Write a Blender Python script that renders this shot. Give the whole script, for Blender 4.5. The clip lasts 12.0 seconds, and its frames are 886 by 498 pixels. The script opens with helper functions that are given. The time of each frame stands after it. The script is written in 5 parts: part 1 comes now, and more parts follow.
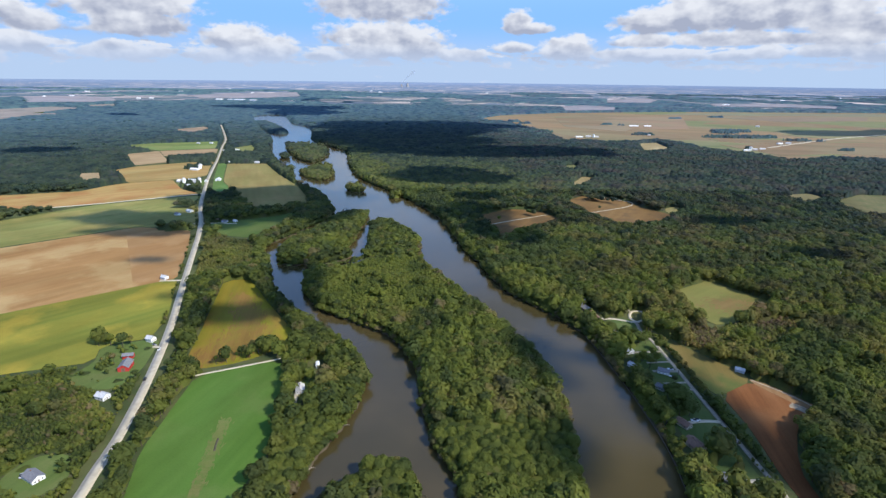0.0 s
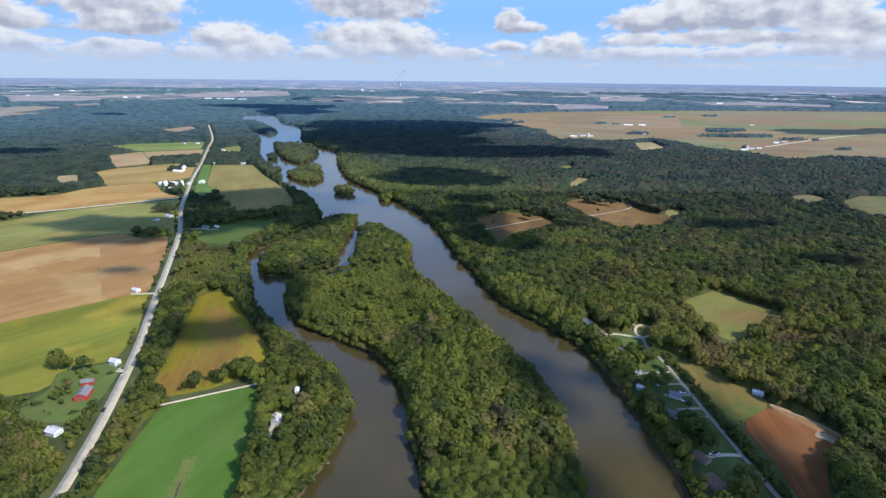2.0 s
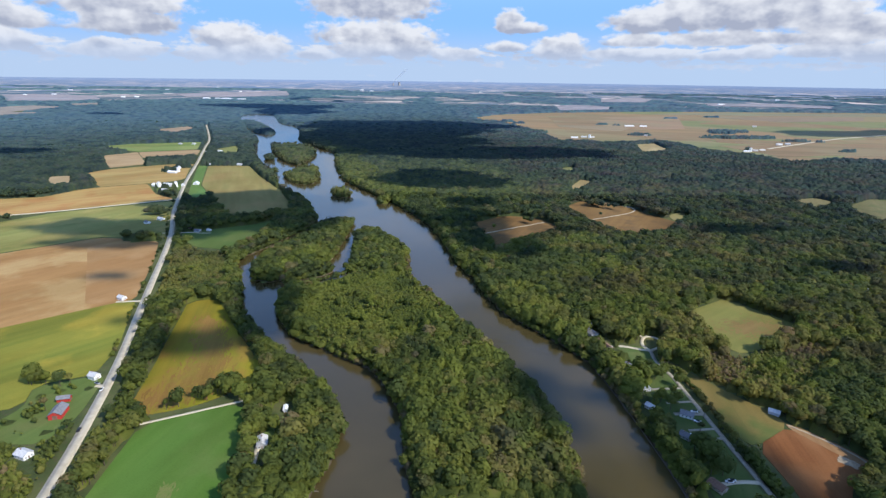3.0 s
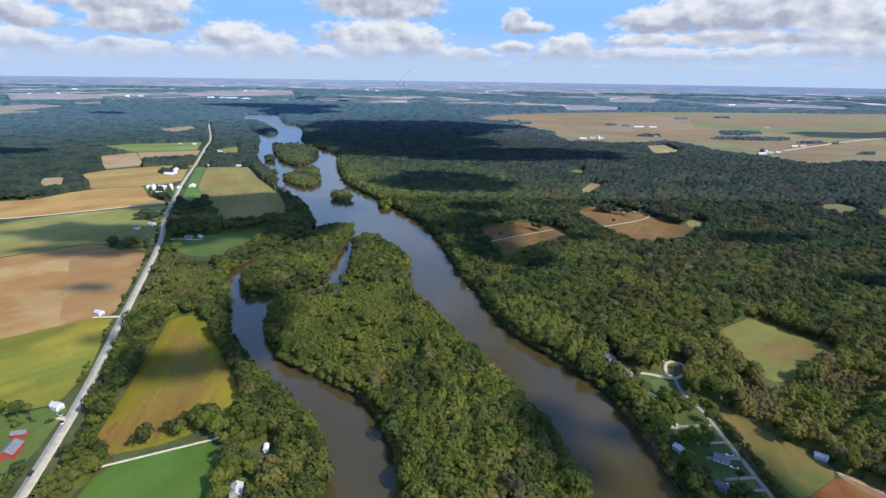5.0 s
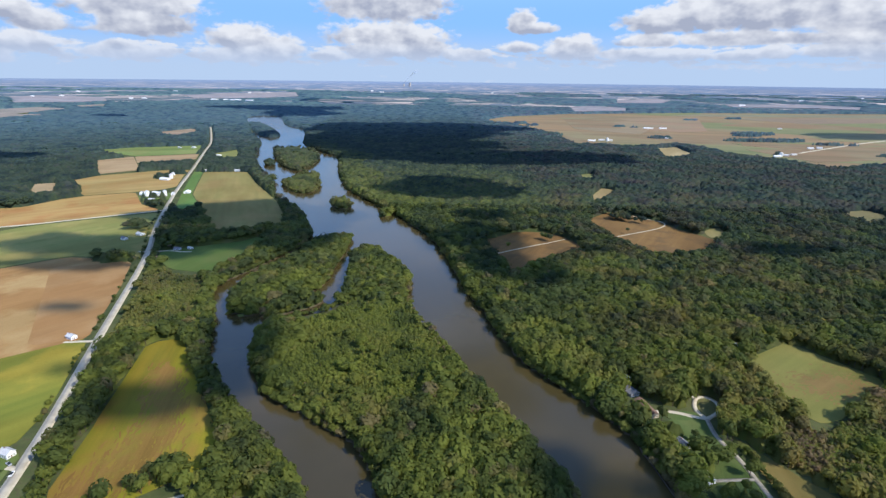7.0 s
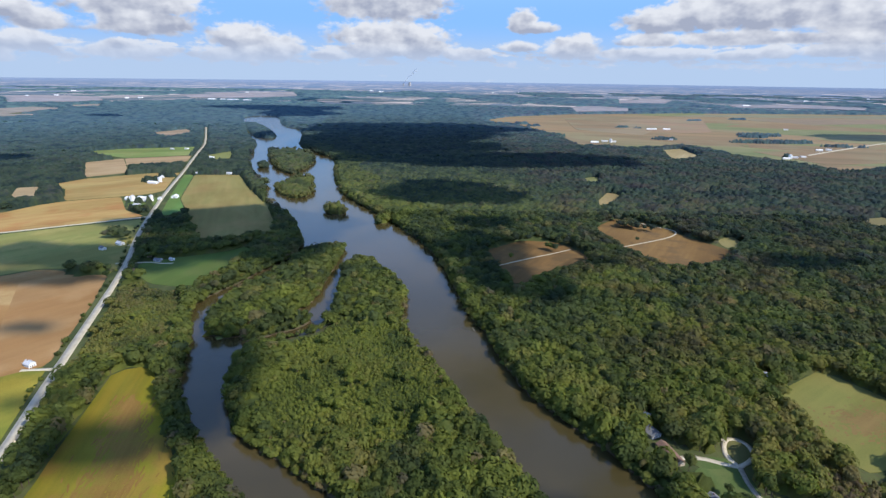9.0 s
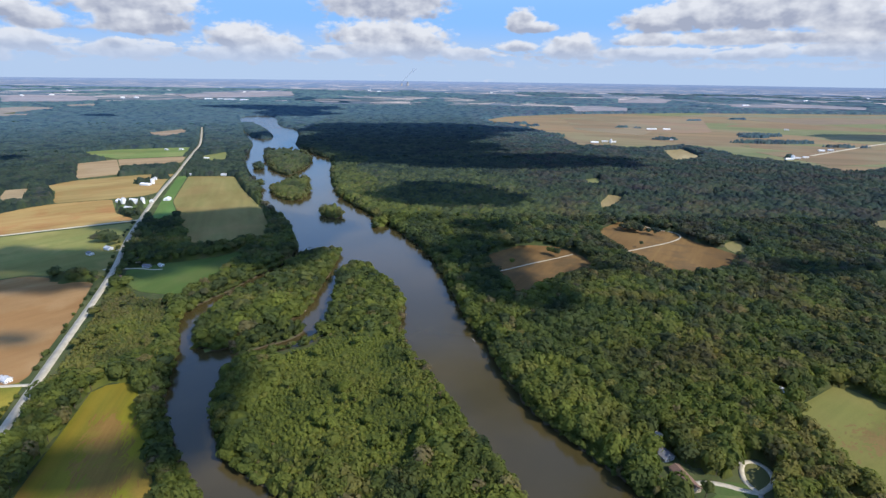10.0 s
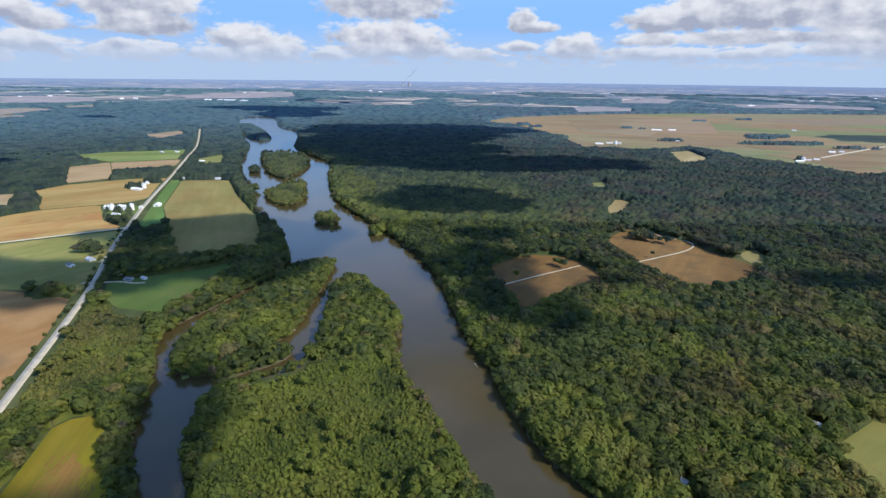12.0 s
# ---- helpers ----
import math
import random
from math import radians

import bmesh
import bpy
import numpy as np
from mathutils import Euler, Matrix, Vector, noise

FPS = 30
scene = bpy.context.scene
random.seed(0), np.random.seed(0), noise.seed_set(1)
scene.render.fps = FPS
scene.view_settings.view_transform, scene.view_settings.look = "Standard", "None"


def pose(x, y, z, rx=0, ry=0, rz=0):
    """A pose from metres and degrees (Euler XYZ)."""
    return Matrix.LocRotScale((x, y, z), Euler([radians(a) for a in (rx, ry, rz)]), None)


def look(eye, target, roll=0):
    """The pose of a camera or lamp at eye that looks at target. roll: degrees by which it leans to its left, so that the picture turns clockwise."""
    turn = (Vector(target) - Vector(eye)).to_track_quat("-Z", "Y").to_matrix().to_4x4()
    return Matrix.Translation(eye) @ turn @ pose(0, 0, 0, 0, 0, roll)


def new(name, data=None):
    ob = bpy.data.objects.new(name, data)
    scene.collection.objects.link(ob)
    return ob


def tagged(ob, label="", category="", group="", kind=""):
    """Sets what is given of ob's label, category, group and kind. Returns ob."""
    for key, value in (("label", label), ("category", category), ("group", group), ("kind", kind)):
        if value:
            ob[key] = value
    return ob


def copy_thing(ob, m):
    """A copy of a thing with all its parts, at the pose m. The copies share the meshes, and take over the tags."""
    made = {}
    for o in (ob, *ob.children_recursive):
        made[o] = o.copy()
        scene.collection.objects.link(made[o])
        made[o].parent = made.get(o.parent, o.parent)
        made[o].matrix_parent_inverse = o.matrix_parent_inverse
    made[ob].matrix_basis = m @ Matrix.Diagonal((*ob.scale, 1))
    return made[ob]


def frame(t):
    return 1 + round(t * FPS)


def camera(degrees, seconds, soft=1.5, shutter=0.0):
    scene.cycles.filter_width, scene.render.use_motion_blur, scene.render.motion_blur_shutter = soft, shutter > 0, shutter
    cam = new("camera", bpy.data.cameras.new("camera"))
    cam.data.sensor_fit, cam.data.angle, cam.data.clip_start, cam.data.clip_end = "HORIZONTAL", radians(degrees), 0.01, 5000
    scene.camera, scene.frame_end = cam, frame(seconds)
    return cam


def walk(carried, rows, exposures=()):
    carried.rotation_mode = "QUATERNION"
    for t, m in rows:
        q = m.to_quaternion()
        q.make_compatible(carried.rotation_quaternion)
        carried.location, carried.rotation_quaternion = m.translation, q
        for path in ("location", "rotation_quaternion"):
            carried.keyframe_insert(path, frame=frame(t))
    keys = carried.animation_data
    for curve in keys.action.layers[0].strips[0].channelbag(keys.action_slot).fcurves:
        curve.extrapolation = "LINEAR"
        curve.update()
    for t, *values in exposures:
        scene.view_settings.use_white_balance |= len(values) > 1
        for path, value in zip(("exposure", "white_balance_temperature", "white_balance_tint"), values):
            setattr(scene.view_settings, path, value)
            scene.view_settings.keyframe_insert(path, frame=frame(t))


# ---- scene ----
cam = camera(80.0, 12.0, soft=1.42)
PATH = [
    (0.0, 0.0, 0.0, 220.0, 0.0, -17.864, 0.649),
    (0.5, -0.43, 9.06, 220.12, -0.218, -17.914, 0.518),
    (1.0, -0.23, 18.35, 220.06, -0.369, -17.985, 0.464),
    (1.5, 0.6, 28.21, 219.66, -0.58, -17.974, 0.526),
    (2.0, 1.45, 38.65, 219.0, -0.763, -17.973, 0.614),
    (2.5, 2.38, 49.89, 218.72, -0.811, -17.959, 0.695),
    (3.0, 3.01, 61.4, 218.51, -0.796, -17.944, 0.774),
    (5.0, 5.73, 105.46, 217.15, -0.168, -17.979, 0.857),
    (5.5, 6.25, 117.25, 216.86, 0.002, -17.962, 0.846),
    (6.0, 7.07, 128.75, 217.08, 0.154, -17.953, 0.775),
    (6.5, 7.32, 140.5, 217.6, 0.326, -17.951, 0.699),
    (7.0, 8.18, 152.17, 218.1, 0.477, -17.895, 0.665),
    (9.0, 9.73, 198.4, 218.79, 0.49, -17.941, 0.729),
    (9.5, 9.82, 209.97, 218.79, 0.391, -17.969, 0.758),
    (10.0, 8.97, 220.38, 218.79, 0.306, -17.979, 0.731),
    (10.5, 9.1, 230.85, 218.62, 0.249, -18.003, 0.719),
    (11.0, 9.86, 240.68, 218.8, 0.314, -17.981, 0.692),
    (11.5, 10.38, 250.61, 219.31, 0.403, -17.975, 0.681),
    (12.0, 10.94, 259.87, 219.89, 0.544, -17.968, 0.637),
]
EXPOSURE, KELVIN = 0.41, 6450.0
walk(cam, [(t, pose(x, y, z, 90 + pitch, 0, yaw) @ pose(0, 0, 0, 0, 0, roll)) for t, x, y, z, yaw, pitch, roll in PATH],
     exposures=[(0.0, EXPOSURE, KELVIN, 10.0), (6.0, EXPOSURE, KELVIN, 10.0), (10.0, EXPOSURE - 0.06, KELVIN, 10.0), (12.0, EXPOSURE - 0.06, KELVIN, 10.0)])

# ------------------------------------------------------------------ light
SUN_TO = Vector((0.60, -0.42, 0.68)).normalized()
SKY_STRENGTH, SUN_STRENGTH = 0.145, 4.25
sun_data = bpy.data.lights.new("sun", "SUN")
sun_data.energy, sun_data.angle, sun_data.color = SUN_STRENGTH, radians(0.6), (1.0, 0.945, 0.86)
sun = new("sun", sun_data)
sun.matrix_world = look(SUN_TO * 1000, (0, 0, 0))


class Nodes:
    """Short ways to write node trees."""

    def __init__(self, tree):
        self.tree = tree
        tree.nodes.clear()

    def add(self, kind, inputs=(), **settings):
        n = self.tree.nodes.new(kind)
        for key, value in settings.items():
            if key == "operation":
                n.operation = value
            elif key == "blend_type":
                n.blend_type = value
            elif key == "data_type":
                n.data_type = value
            elif key == "attribute_name":
                n.attribute_name = value
            elif key == "feature":
                n.feature = value
            elif key == "interpolation_type":
                n.interpolation_type = value
            elif key == "sky_type":
                n.sky_type = value
            elif key == "clamp":
                n.use_clamp = value
        for k, v in dict(inputs).items():
            if isinstance(v, bpy.types.NodeSocket):
                self.tree.links.new(v, n.inputs[k])
            else:
                n.inputs[k].default_value = v
        return n

    def math(self, op, a, b=0.0, c=None, clamp=False):
        ins = {0: a, 1: b}
        if c is not None:
            ins[2] = c
        return self.add("ShaderNodeMath", ins, operation=op, clamp=clamp).outputs[0]

    def vec(self, op, a, b=(0, 0, 0)):
        n = self.add("ShaderNodeVectorMath", {0: a, 1: b}, operation=op)
        return n.outputs["Value"] if op in ("LENGTH", "DOT_PRODUCT") else n.outputs[0]

    def span(self, v, a, b, c=0.0, d=1.0):
        return self.add("ShaderNodeMapRange", {0: v, 1: a, 2: b, 3: c, 4: d}, interpolation_type="SMOOTHSTEP").outputs[0]

    def mix(self, f, a, b, blend="MIX"):
        n = self.add("ShaderNodeMix", data_type="RGBA", blend_type=blend)
        for k, v in ((0, f), (6, a), (7, b)):
            if isinstance(v, bpy.types.NodeSocket):
                self.tree.links.new(v, n.inputs[k])
            else:
                n.inputs[k].default_value = v if k == 0 else (*v, 1)[:4]
        return n.outputs[2]

    def noise(self, vector, scale, detail=4.0, rough=0.55):
        return self.add("ShaderNodeTexNoise", {"Vector": vector, "Scale": scale, "Detail": detail, "Roughness": rough}).outputs[0]


# sky with cumulus: (azimuth, elevation of the widest part, half width, height above it), degrees; flat below
CUMULUS = [
    (-28.9, 5.92, 5.3, 2.12), (-28.3, 4.2, 4.2, 1.49), (-36.0, 4.05, 2.1, 1.16), (-37.2, 2.39, 2.6, 1.06), (-30.4, 2.39, 1.7, 0.63), (-29.9, 1.86, 4.1, 0.81), (-20.2, 3.27, 3.2, 1.54),
    (-17.3, 2.54, 2.6, 1.4), (-20.0, 1.89, 4.7, 0.95), (-6.5, 6.86, 6.3, 2.77), (-6.1, 3.76, 6.0, 1.62), (-7.9, 2.45, 3.0, 1.12), (-3.8, 2.79, 4.3, 1.39), (7.2, 5.11, 1.5, 1.43),
    (8.7, 4.72, 1.8, 0.7), (6.9, 2.96, 2.0, 0.59), (1.2, 2.17, 2.2, 0.8), (12.2, 2.68, 2.9, 1.3), (13.0, 3.26, 1.3, 1.03), (20.5, 5.13, 3.7, 1.5), (23.3, 5.8, 3.1, 2.2),
    (29.0, 5.85, 5.5, 2.83), (34.2, 5.0, 3.4, 1.95), (37.2, 4.09, 2.7, 1.45), (19.4, 3.52, 3.0, 0.8), (27.1, 3.57, 6.0, 0.84), (35.3, 3.37, 3.0, 1.18), (29.9, 2.52, 1.4, 0.86),
    (34.7, 2.58, 3.4, 0.87), (38.4, 2.26, 3.1, 1.09), (19.6, 2.28, 5.3, 0.75), (-37.8, 4.91, 2.1, 1.27), (-39.8, 1.42, 1.9, 0.99), (27.0, 2.18, 2.0, 0.6), (-12.0, 1.95, 2.2, 0.59),
]
world = bpy.data.worlds.new("sky")
scene.world = world
world.use_nodes = True
w = Nodes(world.node_tree)
direction = w.add("ShaderNodeTexCoord").outputs["Generated"]
parts_xyz = w.add("ShaderNodeSeparateXYZ", {0: direction})
azimuth = w.math("MULTIPLY", w.math("ARCTAN2", parts_xyz.outputs[0], parts_xyz.outputs[1]), 57.2958)
elevation = w.math("MULTIPLY", w.math("ARCSINE", parts_xyz.outputs[2]), 57.2958)


at = w.add("ShaderNodeCombineXYZ", {0: azimuth, 1: elevation, 2: 0.0}).outputs[0]


def billow(shift, scale, detail):
    """Rounded heaps with creases between them."""
    n5 = w.noise(w.vec("MULTIPLY", w.vec("ADD", at, shift), (scale, scale * 2.0, 1.0)), 1.0, detail, 0.55)
    return w.math("ABSOLUTE", w.math("MULTIPLY_ADD", n5, 2.0, -1.0))


near, storey, weight = 9.0, 0.0, 0.0001
for a, e, wide, tall in CUMULUS:
    away = w.add("ShaderNodeSeparateXYZ", {0: w.vec("MULTIPLY", w.vec("SUBTRACT", at, (a, e, 0)), (1 / wide, 1 / tall, 0))})
    level = away.outputs[1]
    up = w.math("MAXIMUM", level, w.math("MULTIPLY", level, -1.7))
    reach2 = w.vec("LENGTH", w.add("ShaderNodeCombineXYZ", {0: away.outputs[0], 1: up, 2: 0.0}).outputs[0])
    share = w.math("POWER", 0.06, w.math("MULTIPLY", reach2, reach2))
    storey = w.math("MULTIPLY_ADD", share, level, storey)
    weight = w.math("ADD", weight, share)
    near = w.math("MINIMUM", reach2, near)
storey = w.math("DIVIDE", storey, weight)
single = w.math("MULTIPLY", w.math("SUBTRACT", 1.16, near), 1.15)
# broken deck overhead and small cumuli in rows near the horizon
flat = w.vec("MULTIPLY", direction, (1, 1, 0))
over = w.math("MAXIMUM", parts_xyz.outputs[2], 0.02)
deck_at = w.add("ShaderNodeVectorMath", {0: flat, 3: w.math("DIVIDE", 1.0, over)}, operation="SCALE").outputs[0]
deck = w.math("MULTIPLY", w.math("SUBTRACT", w.noise(deck_at, 0.62, 5.0, 0.55), 0.5), 3.4)
deck = w.math("SUBTRACT", deck, w.span(elevation, 9.5, 13.0, 2.2, -0.12))
deck = w.math("SUBTRACT", deck, w.span(elevation, 13.0, 22.0, 0.0, 0.7))
rows = w.noise(w.vec("MULTIPLY", at, (0.36, 1.25, 1.0)), 1.0, 6.0, 0.62)
rows = w.math("SUBTRACT", w.math("MULTIPLY", w.math("SUBTRACT", rows, 0.475), 3.8), w.math("ADD", w.span(elevation, 2.6, 4.2, 0.0, 1.6), w.span(elevation, 0.6, 1.5, 0.7, 0.0)))
heaps = w.math("ADD", w.math("MULTIPLY", billow((0, 0, 0), 0.34, 2.0), 0.9), w.math("MULTIPLY", w.noise(w.vec("MULTIPLY", at, (1.1, 1.7, 1.0)), 1.0, 6.0, 0.6), 1.0))
thick = w.math("ADD", w.math("MAXIMUM", single, w.math("MAXIMUM", deck, rows)), w.math("MULTIPLY_ADD", heaps, 0.95, -0.55))
cover = w.span(thick, -0.06, 0.42)
relief = w.math("SUBTRACT", w.noise(w.vec("MULTIPLY", at, (0.42, 0.62, 1.0)), 1.0, 3.0, 0.5), w.noise(w.vec("MULTIPLY", w.vec("ADD", at, (0.5, 0.7, 0)), (0.42, 0.62, 1.0)), 1.0, 3.0, 0.5))
lit = w.math("ADD", w.math("MULTIPLY_ADD", storey, 0.95, 0.50), w.math("MULTIPLY", relief, 2.2))
lit = w.math("ADD", lit, w.span(thick, 0.0, 0.9, 0.10, -0.14), clamp=True)
sky = w.add("ShaderNodeTexSky", sky_type="NISHITA")
sky.sun_disc = False
sky.sun_elevation = math.asin(SUN_TO.z)
sky.sun_rotation = math.atan2(SUN_TO.x, SUN_TO.y)
sky.air_density, sky.dust_density, sky.ozone_density = 1.0, 0.2, 3.0
cloud_colour = w.mix(lit, (0.300, 0.335, 0.435), (0.610, 0.635, 0.690))
low = w.span(elevation, 0.8, 4.0, 0.85, 0.0)
cloud_colour = w.mix(low, cloud_colour, (0.405, 0.495, 0.660))
clear_colour = w.vec("MULTIPLY", sky.outputs[0], (1.22 * SKY_STRENGTH, 1.28 * SKY_STRENGTH, 1.45 * SKY_STRENGTH))
haze = w.mix(w.span(elevation, 0.8, 5.5), (0.365, 0.480, 0.665), (0.210, 0.425, 0.80))
clear_colour = w.mix(w.span(elevation, 6.0, 18.0, 1.0, 0.0), clear_colour, haze)
overhead = w.span(elevation, 14.0, 40.0, 1.0, 1.22)
clear = w.add("ShaderNodeBackground", {0: clear_colour, 1: overhead})
fleecy = w.add("ShaderNodeBackground", {0: cloud_colour, 1: overhead})
sky_mix = w.add("ShaderNodeMixShader", {0: cover, 1: clear.outputs[0], 2: fleecy.outputs[0]})
w.add("ShaderNodeOutputWorld", {0: sky_mix.outputs[0]})


# ------------------------------------------------------------------ materials
def material(name):
    m = bpy.data.materials.new(name)
    m.use_nodes = True
    n = Nodes(m.node_tree)
    return m, n


def finish(n, colour, rough=0.9, height=None, bump=0.3, distance=0.2, metal=0.0, specular=0.3):
    ins = {"Base Color": colour if isinstance(colour, bpy.types.NodeSocket) else (*colour, 1), "Roughness": rough, "Metallic": metal,
           "Specular IOR Level": specular}
    if height is not None:
        ins["Normal"] = n.add("ShaderNodeBump", {"Height": height, "Strength": bump, "Distance": distance}).outputs[0]
    b = n.add("ShaderNodeBsdfPrincipled", ins)
    n.add("ShaderNodeOutputMaterial", {0: b.outputs[0]})


def plain(name, colour, rough=0.7, metal=0.0, stain=0.25, scale=0.8):
    m, n = material(name)
    at = n.add("ShaderNodeTexCoord").outputs["Object"]
    big, fine = n.noise(at, scale, 4), n.noise(at, scale * 9, 3)
    dull = tuple(c * (1 - stain) for c in colour)
    c = n.mix(n.span(big, 0.35, 0.65), dull, colour)
    c = n.mix(n.math("MULTIPLY", fine, 0.25), c, dull)
    finish(n, c, rough, fine, 0.2, 0.03, metal)
    return m


def crop(name, low_colour, high_colour, patch_colour, angle, row=6.0, patch=0.012, amount=0.5, seed=0.0):
    """A field: sown rows at an angle, broad patches and fine growth."""
    m, n = material(name)
    at = n.add("ShaderNodeTexCoord").outputs["Object"]
    turned = n.add("ShaderNodeMapping", {"Vector": at, "Rotation": (0, 0, radians(angle)), "Location": (seed, seed * 2, 0)}).outputs[0]
    streak = n.noise(n.vec("MULTIPLY", turned, (1 / row, 0.006, 1)), 1.0, 4, 0.6)
    band = n.noise(n.vec("MULTIPLY", turned, (0.035, 0.003, 1)), 1.0, 2, 0.5)
    broad = n.noise(turned, patch, 4, 0.55)
    fine = n.noise(turned, 0.9, 4, 0.7)
    c = n.mix(n.span(streak, 0.2, 0.8), low_colour, high_colour)
    c = n.mix(n.math("MULTIPLY", n.span(band, 0.42, 0.62), 0.28), c, patch_colour)
    c = n.mix(n.math("MULTIPLY", n.span(broad, 0.48, 0.64), amount), c, patch_colour)
    c = n.mix(n.math("MULTIPLY", n.span(fine, 0.45, 0.8), 0.35), c, tuple(v * 0.6 for v in low_colour))
    lie = n.noise(n.vec("MULTIPLY", turned, (0.014, 0.005, 1)), 1.0, 4, 0.6)
    c = n.mix(n.span(lie, 0.36, 0.64), n.vec("MULTIPLY", c, (0.84, 0.82, 0.80)), n.vec("MULTIPLY", c, (1.08, 1.10, 1.14)))
    finish(n, c, 0.95, fine, 0.5, 0.3, 0, 0.1)
    return m


def plain_land(name, base, seed):
    """Open farm plain far off: long blocks of stubble, hay and young crop between thin lines."""
    m, n = material(name)
    base = tuple(v * k for v, k in zip(base, (0.87, 0.89, 0.90)))
    at = n.add("ShaderNodeTexCoord").outputs["Object"]
    turned = n.add("ShaderNodeMapping", {"Vector": at, "Rotation": (0, 0, radians(14)), "Location": (seed, seed, 0)}).outputs[0]
    cells = n.add("ShaderNodeTexVoronoi", {"Vector": n.vec("MULTIPLY", turned, (0.0015, 0.0034, 0)), "Scale": 1.0, "Randomness": 0.75})
    pick = n.add("ShaderNodeSeparateColor", {0: cells.outputs["Color"]})
    c = n.mix(n.span(pick.outputs[0], 0.45, 0.55), base, tuple(v * k for v, k in zip(base, (1.06, 0.93, 0.95))))
    c = n.mix(n.span(pick.outputs[1], 0.60, 0.64), c, (0.158, 0.170, 0.078))
    c = n.mix(n.span(pick.outputs[2], 0.70, 0.74), c, (0.205, 0.142, 0.082))
    soft = n.noise(turned, 0.004, 5, 0.6)
    fine = n.noise(n.vec("MULTIPLY", turned, (0.01, 0.10, 1)), 1.0, 4, 0.6)
    c = n.mix(n.span(soft, 0.45, 0.65, 0.0, 0.45), c, (0.215, 0.20, 0.115))
    strip = n.noise(n.vec("MULTIPLY", turned, (0.0016, 0.016, 1)), 1.0, 5, 0.65)
    c = n.mix(n.span(strip, 0.52, 0.62, 0.0, 0.6), c, n.vec("MULTIPLY", c, (0.70, 0.80, 0.78)))
    c = n.mix(n.span(strip, 0.36, 0.46, 0.55, 0.0), c, n.vec("MULTIPLY", c, (1.22, 1.10, 1.02)))
    c = n.mix(n.span(fine, 0.5, 0.75, 0.0, 0.35), c, (0.165, 0.145, 0.080))
    finish(n, c, 0.95, fine, 0.3, 0.3, 0, 0.1)
    return m


def leafage(name, stops, sheen=0.45, own=False, fine=1.7):
    """Leaves: the colour of each tree from its own tint, mottled, each leaf clump a little different."""
    m, n = material(name)
    tint = n.math("MULTIPLY_ADD", n.add("ShaderNodeObjectInfo").outputs["Random"], 0.62, 0.10) if own else n.add("ShaderNodeAttribute", attribute_name="tint").outputs["Fac"]
    ramp = n.add("ShaderNodeValToRGB", {0: tint})
    el = ramp.color_ramp.elements
    while len(el) < len(stops):
        el.new(0.5)
    for e, (p, c) in zip(el, stops):
        e.position, e.color = p, (*c, 1)
    hue = ramp.outputs[0]
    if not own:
        # distance haze painted into the leaves: dulled first, then blued further off
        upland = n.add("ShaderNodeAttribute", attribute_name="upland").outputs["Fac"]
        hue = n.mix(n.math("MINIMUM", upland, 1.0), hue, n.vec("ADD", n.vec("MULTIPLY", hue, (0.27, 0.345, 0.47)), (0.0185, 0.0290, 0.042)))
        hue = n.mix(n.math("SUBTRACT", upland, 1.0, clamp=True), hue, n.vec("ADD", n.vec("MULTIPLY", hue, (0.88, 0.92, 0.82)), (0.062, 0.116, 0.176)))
    at = n.add("ShaderNodeTexCoord").outputs["Object"]
    if not own:
        # stands of darker, brighter and browner kinds
        stand = n.noise(n.vec("MULTIPLY", at, (1, 0.8, 0)), 0.024, 3, 0.6)
        hue = n.mix(n.span(stand, 0.36, 0.50, 0.95, 0.0), hue, n.vec("MULTIPLY", hue, (0.54, 0.62, 0.80)))
        hue = n.mix(n.span(stand, 0.51, 0.64, 0.0, 0.9), hue, n.vec("MULTIPLY", hue, (1.20, 1.19, 1.14)))
        dry = n.noise(n.vec("ADD", n.vec("MULTIPLY", at, (1, 1, 0)), (310, 90, 0)), 0.014, 4, 0.65)
        hue = n.mix(n.math("MULTIPLY", n.span(dry, 0.42, 0.66), n.span(n.add("ShaderNodeSeparateXYZ", {0: at}).outputs[0], 90.0, 230.0, 0.18, 1.0)), hue, n.vec("ADD", n.vec("MULTIPLY", hue, (1.10, 0.90, 0.95)), (0.024, 0.009, 0.010)))
    grain = n.noise(at, fine, 4, 0.7)
    isle = n.add("ShaderNodeNewGeometry").outputs["Random Per Island"]
    c = n.mix(n.math("MULTIPLY", isle, 0.3), hue, n.mix(1.0, hue, (0.56, 0.60, 0.56), "MULTIPLY"))
    c = n.mix(n.span(grain, 0.32, 0.60, 0.25, 0.0), c, n.mix(1.0, c, (0.52, 0.56, 0.52), "MULTIPLY"))
    bump = n.add("ShaderNodeBump", {"Height": grain, "Strength": 0.5, "Distance": 0.8 / fine}).outputs[0]
    d = n.add("ShaderNodeBsdfPrincipled", {"Base Color": c, "Roughness": 0.7, "Specular IOR Level": 0.1, "Normal": bump})
    t = n.add("ShaderNodeBsdfTranslucent", {0: n.mix(1.0, c, (1.08, 1.25, 0.8), "MULTIPLY")})
    s2 = n.add("ShaderNodeMixShader", {0: sheen, 1: d.outputs[0], 2: t.outputs[0]})
    n.add("ShaderNodeOutputMaterial", {0: s2.outputs[0]})
    return m


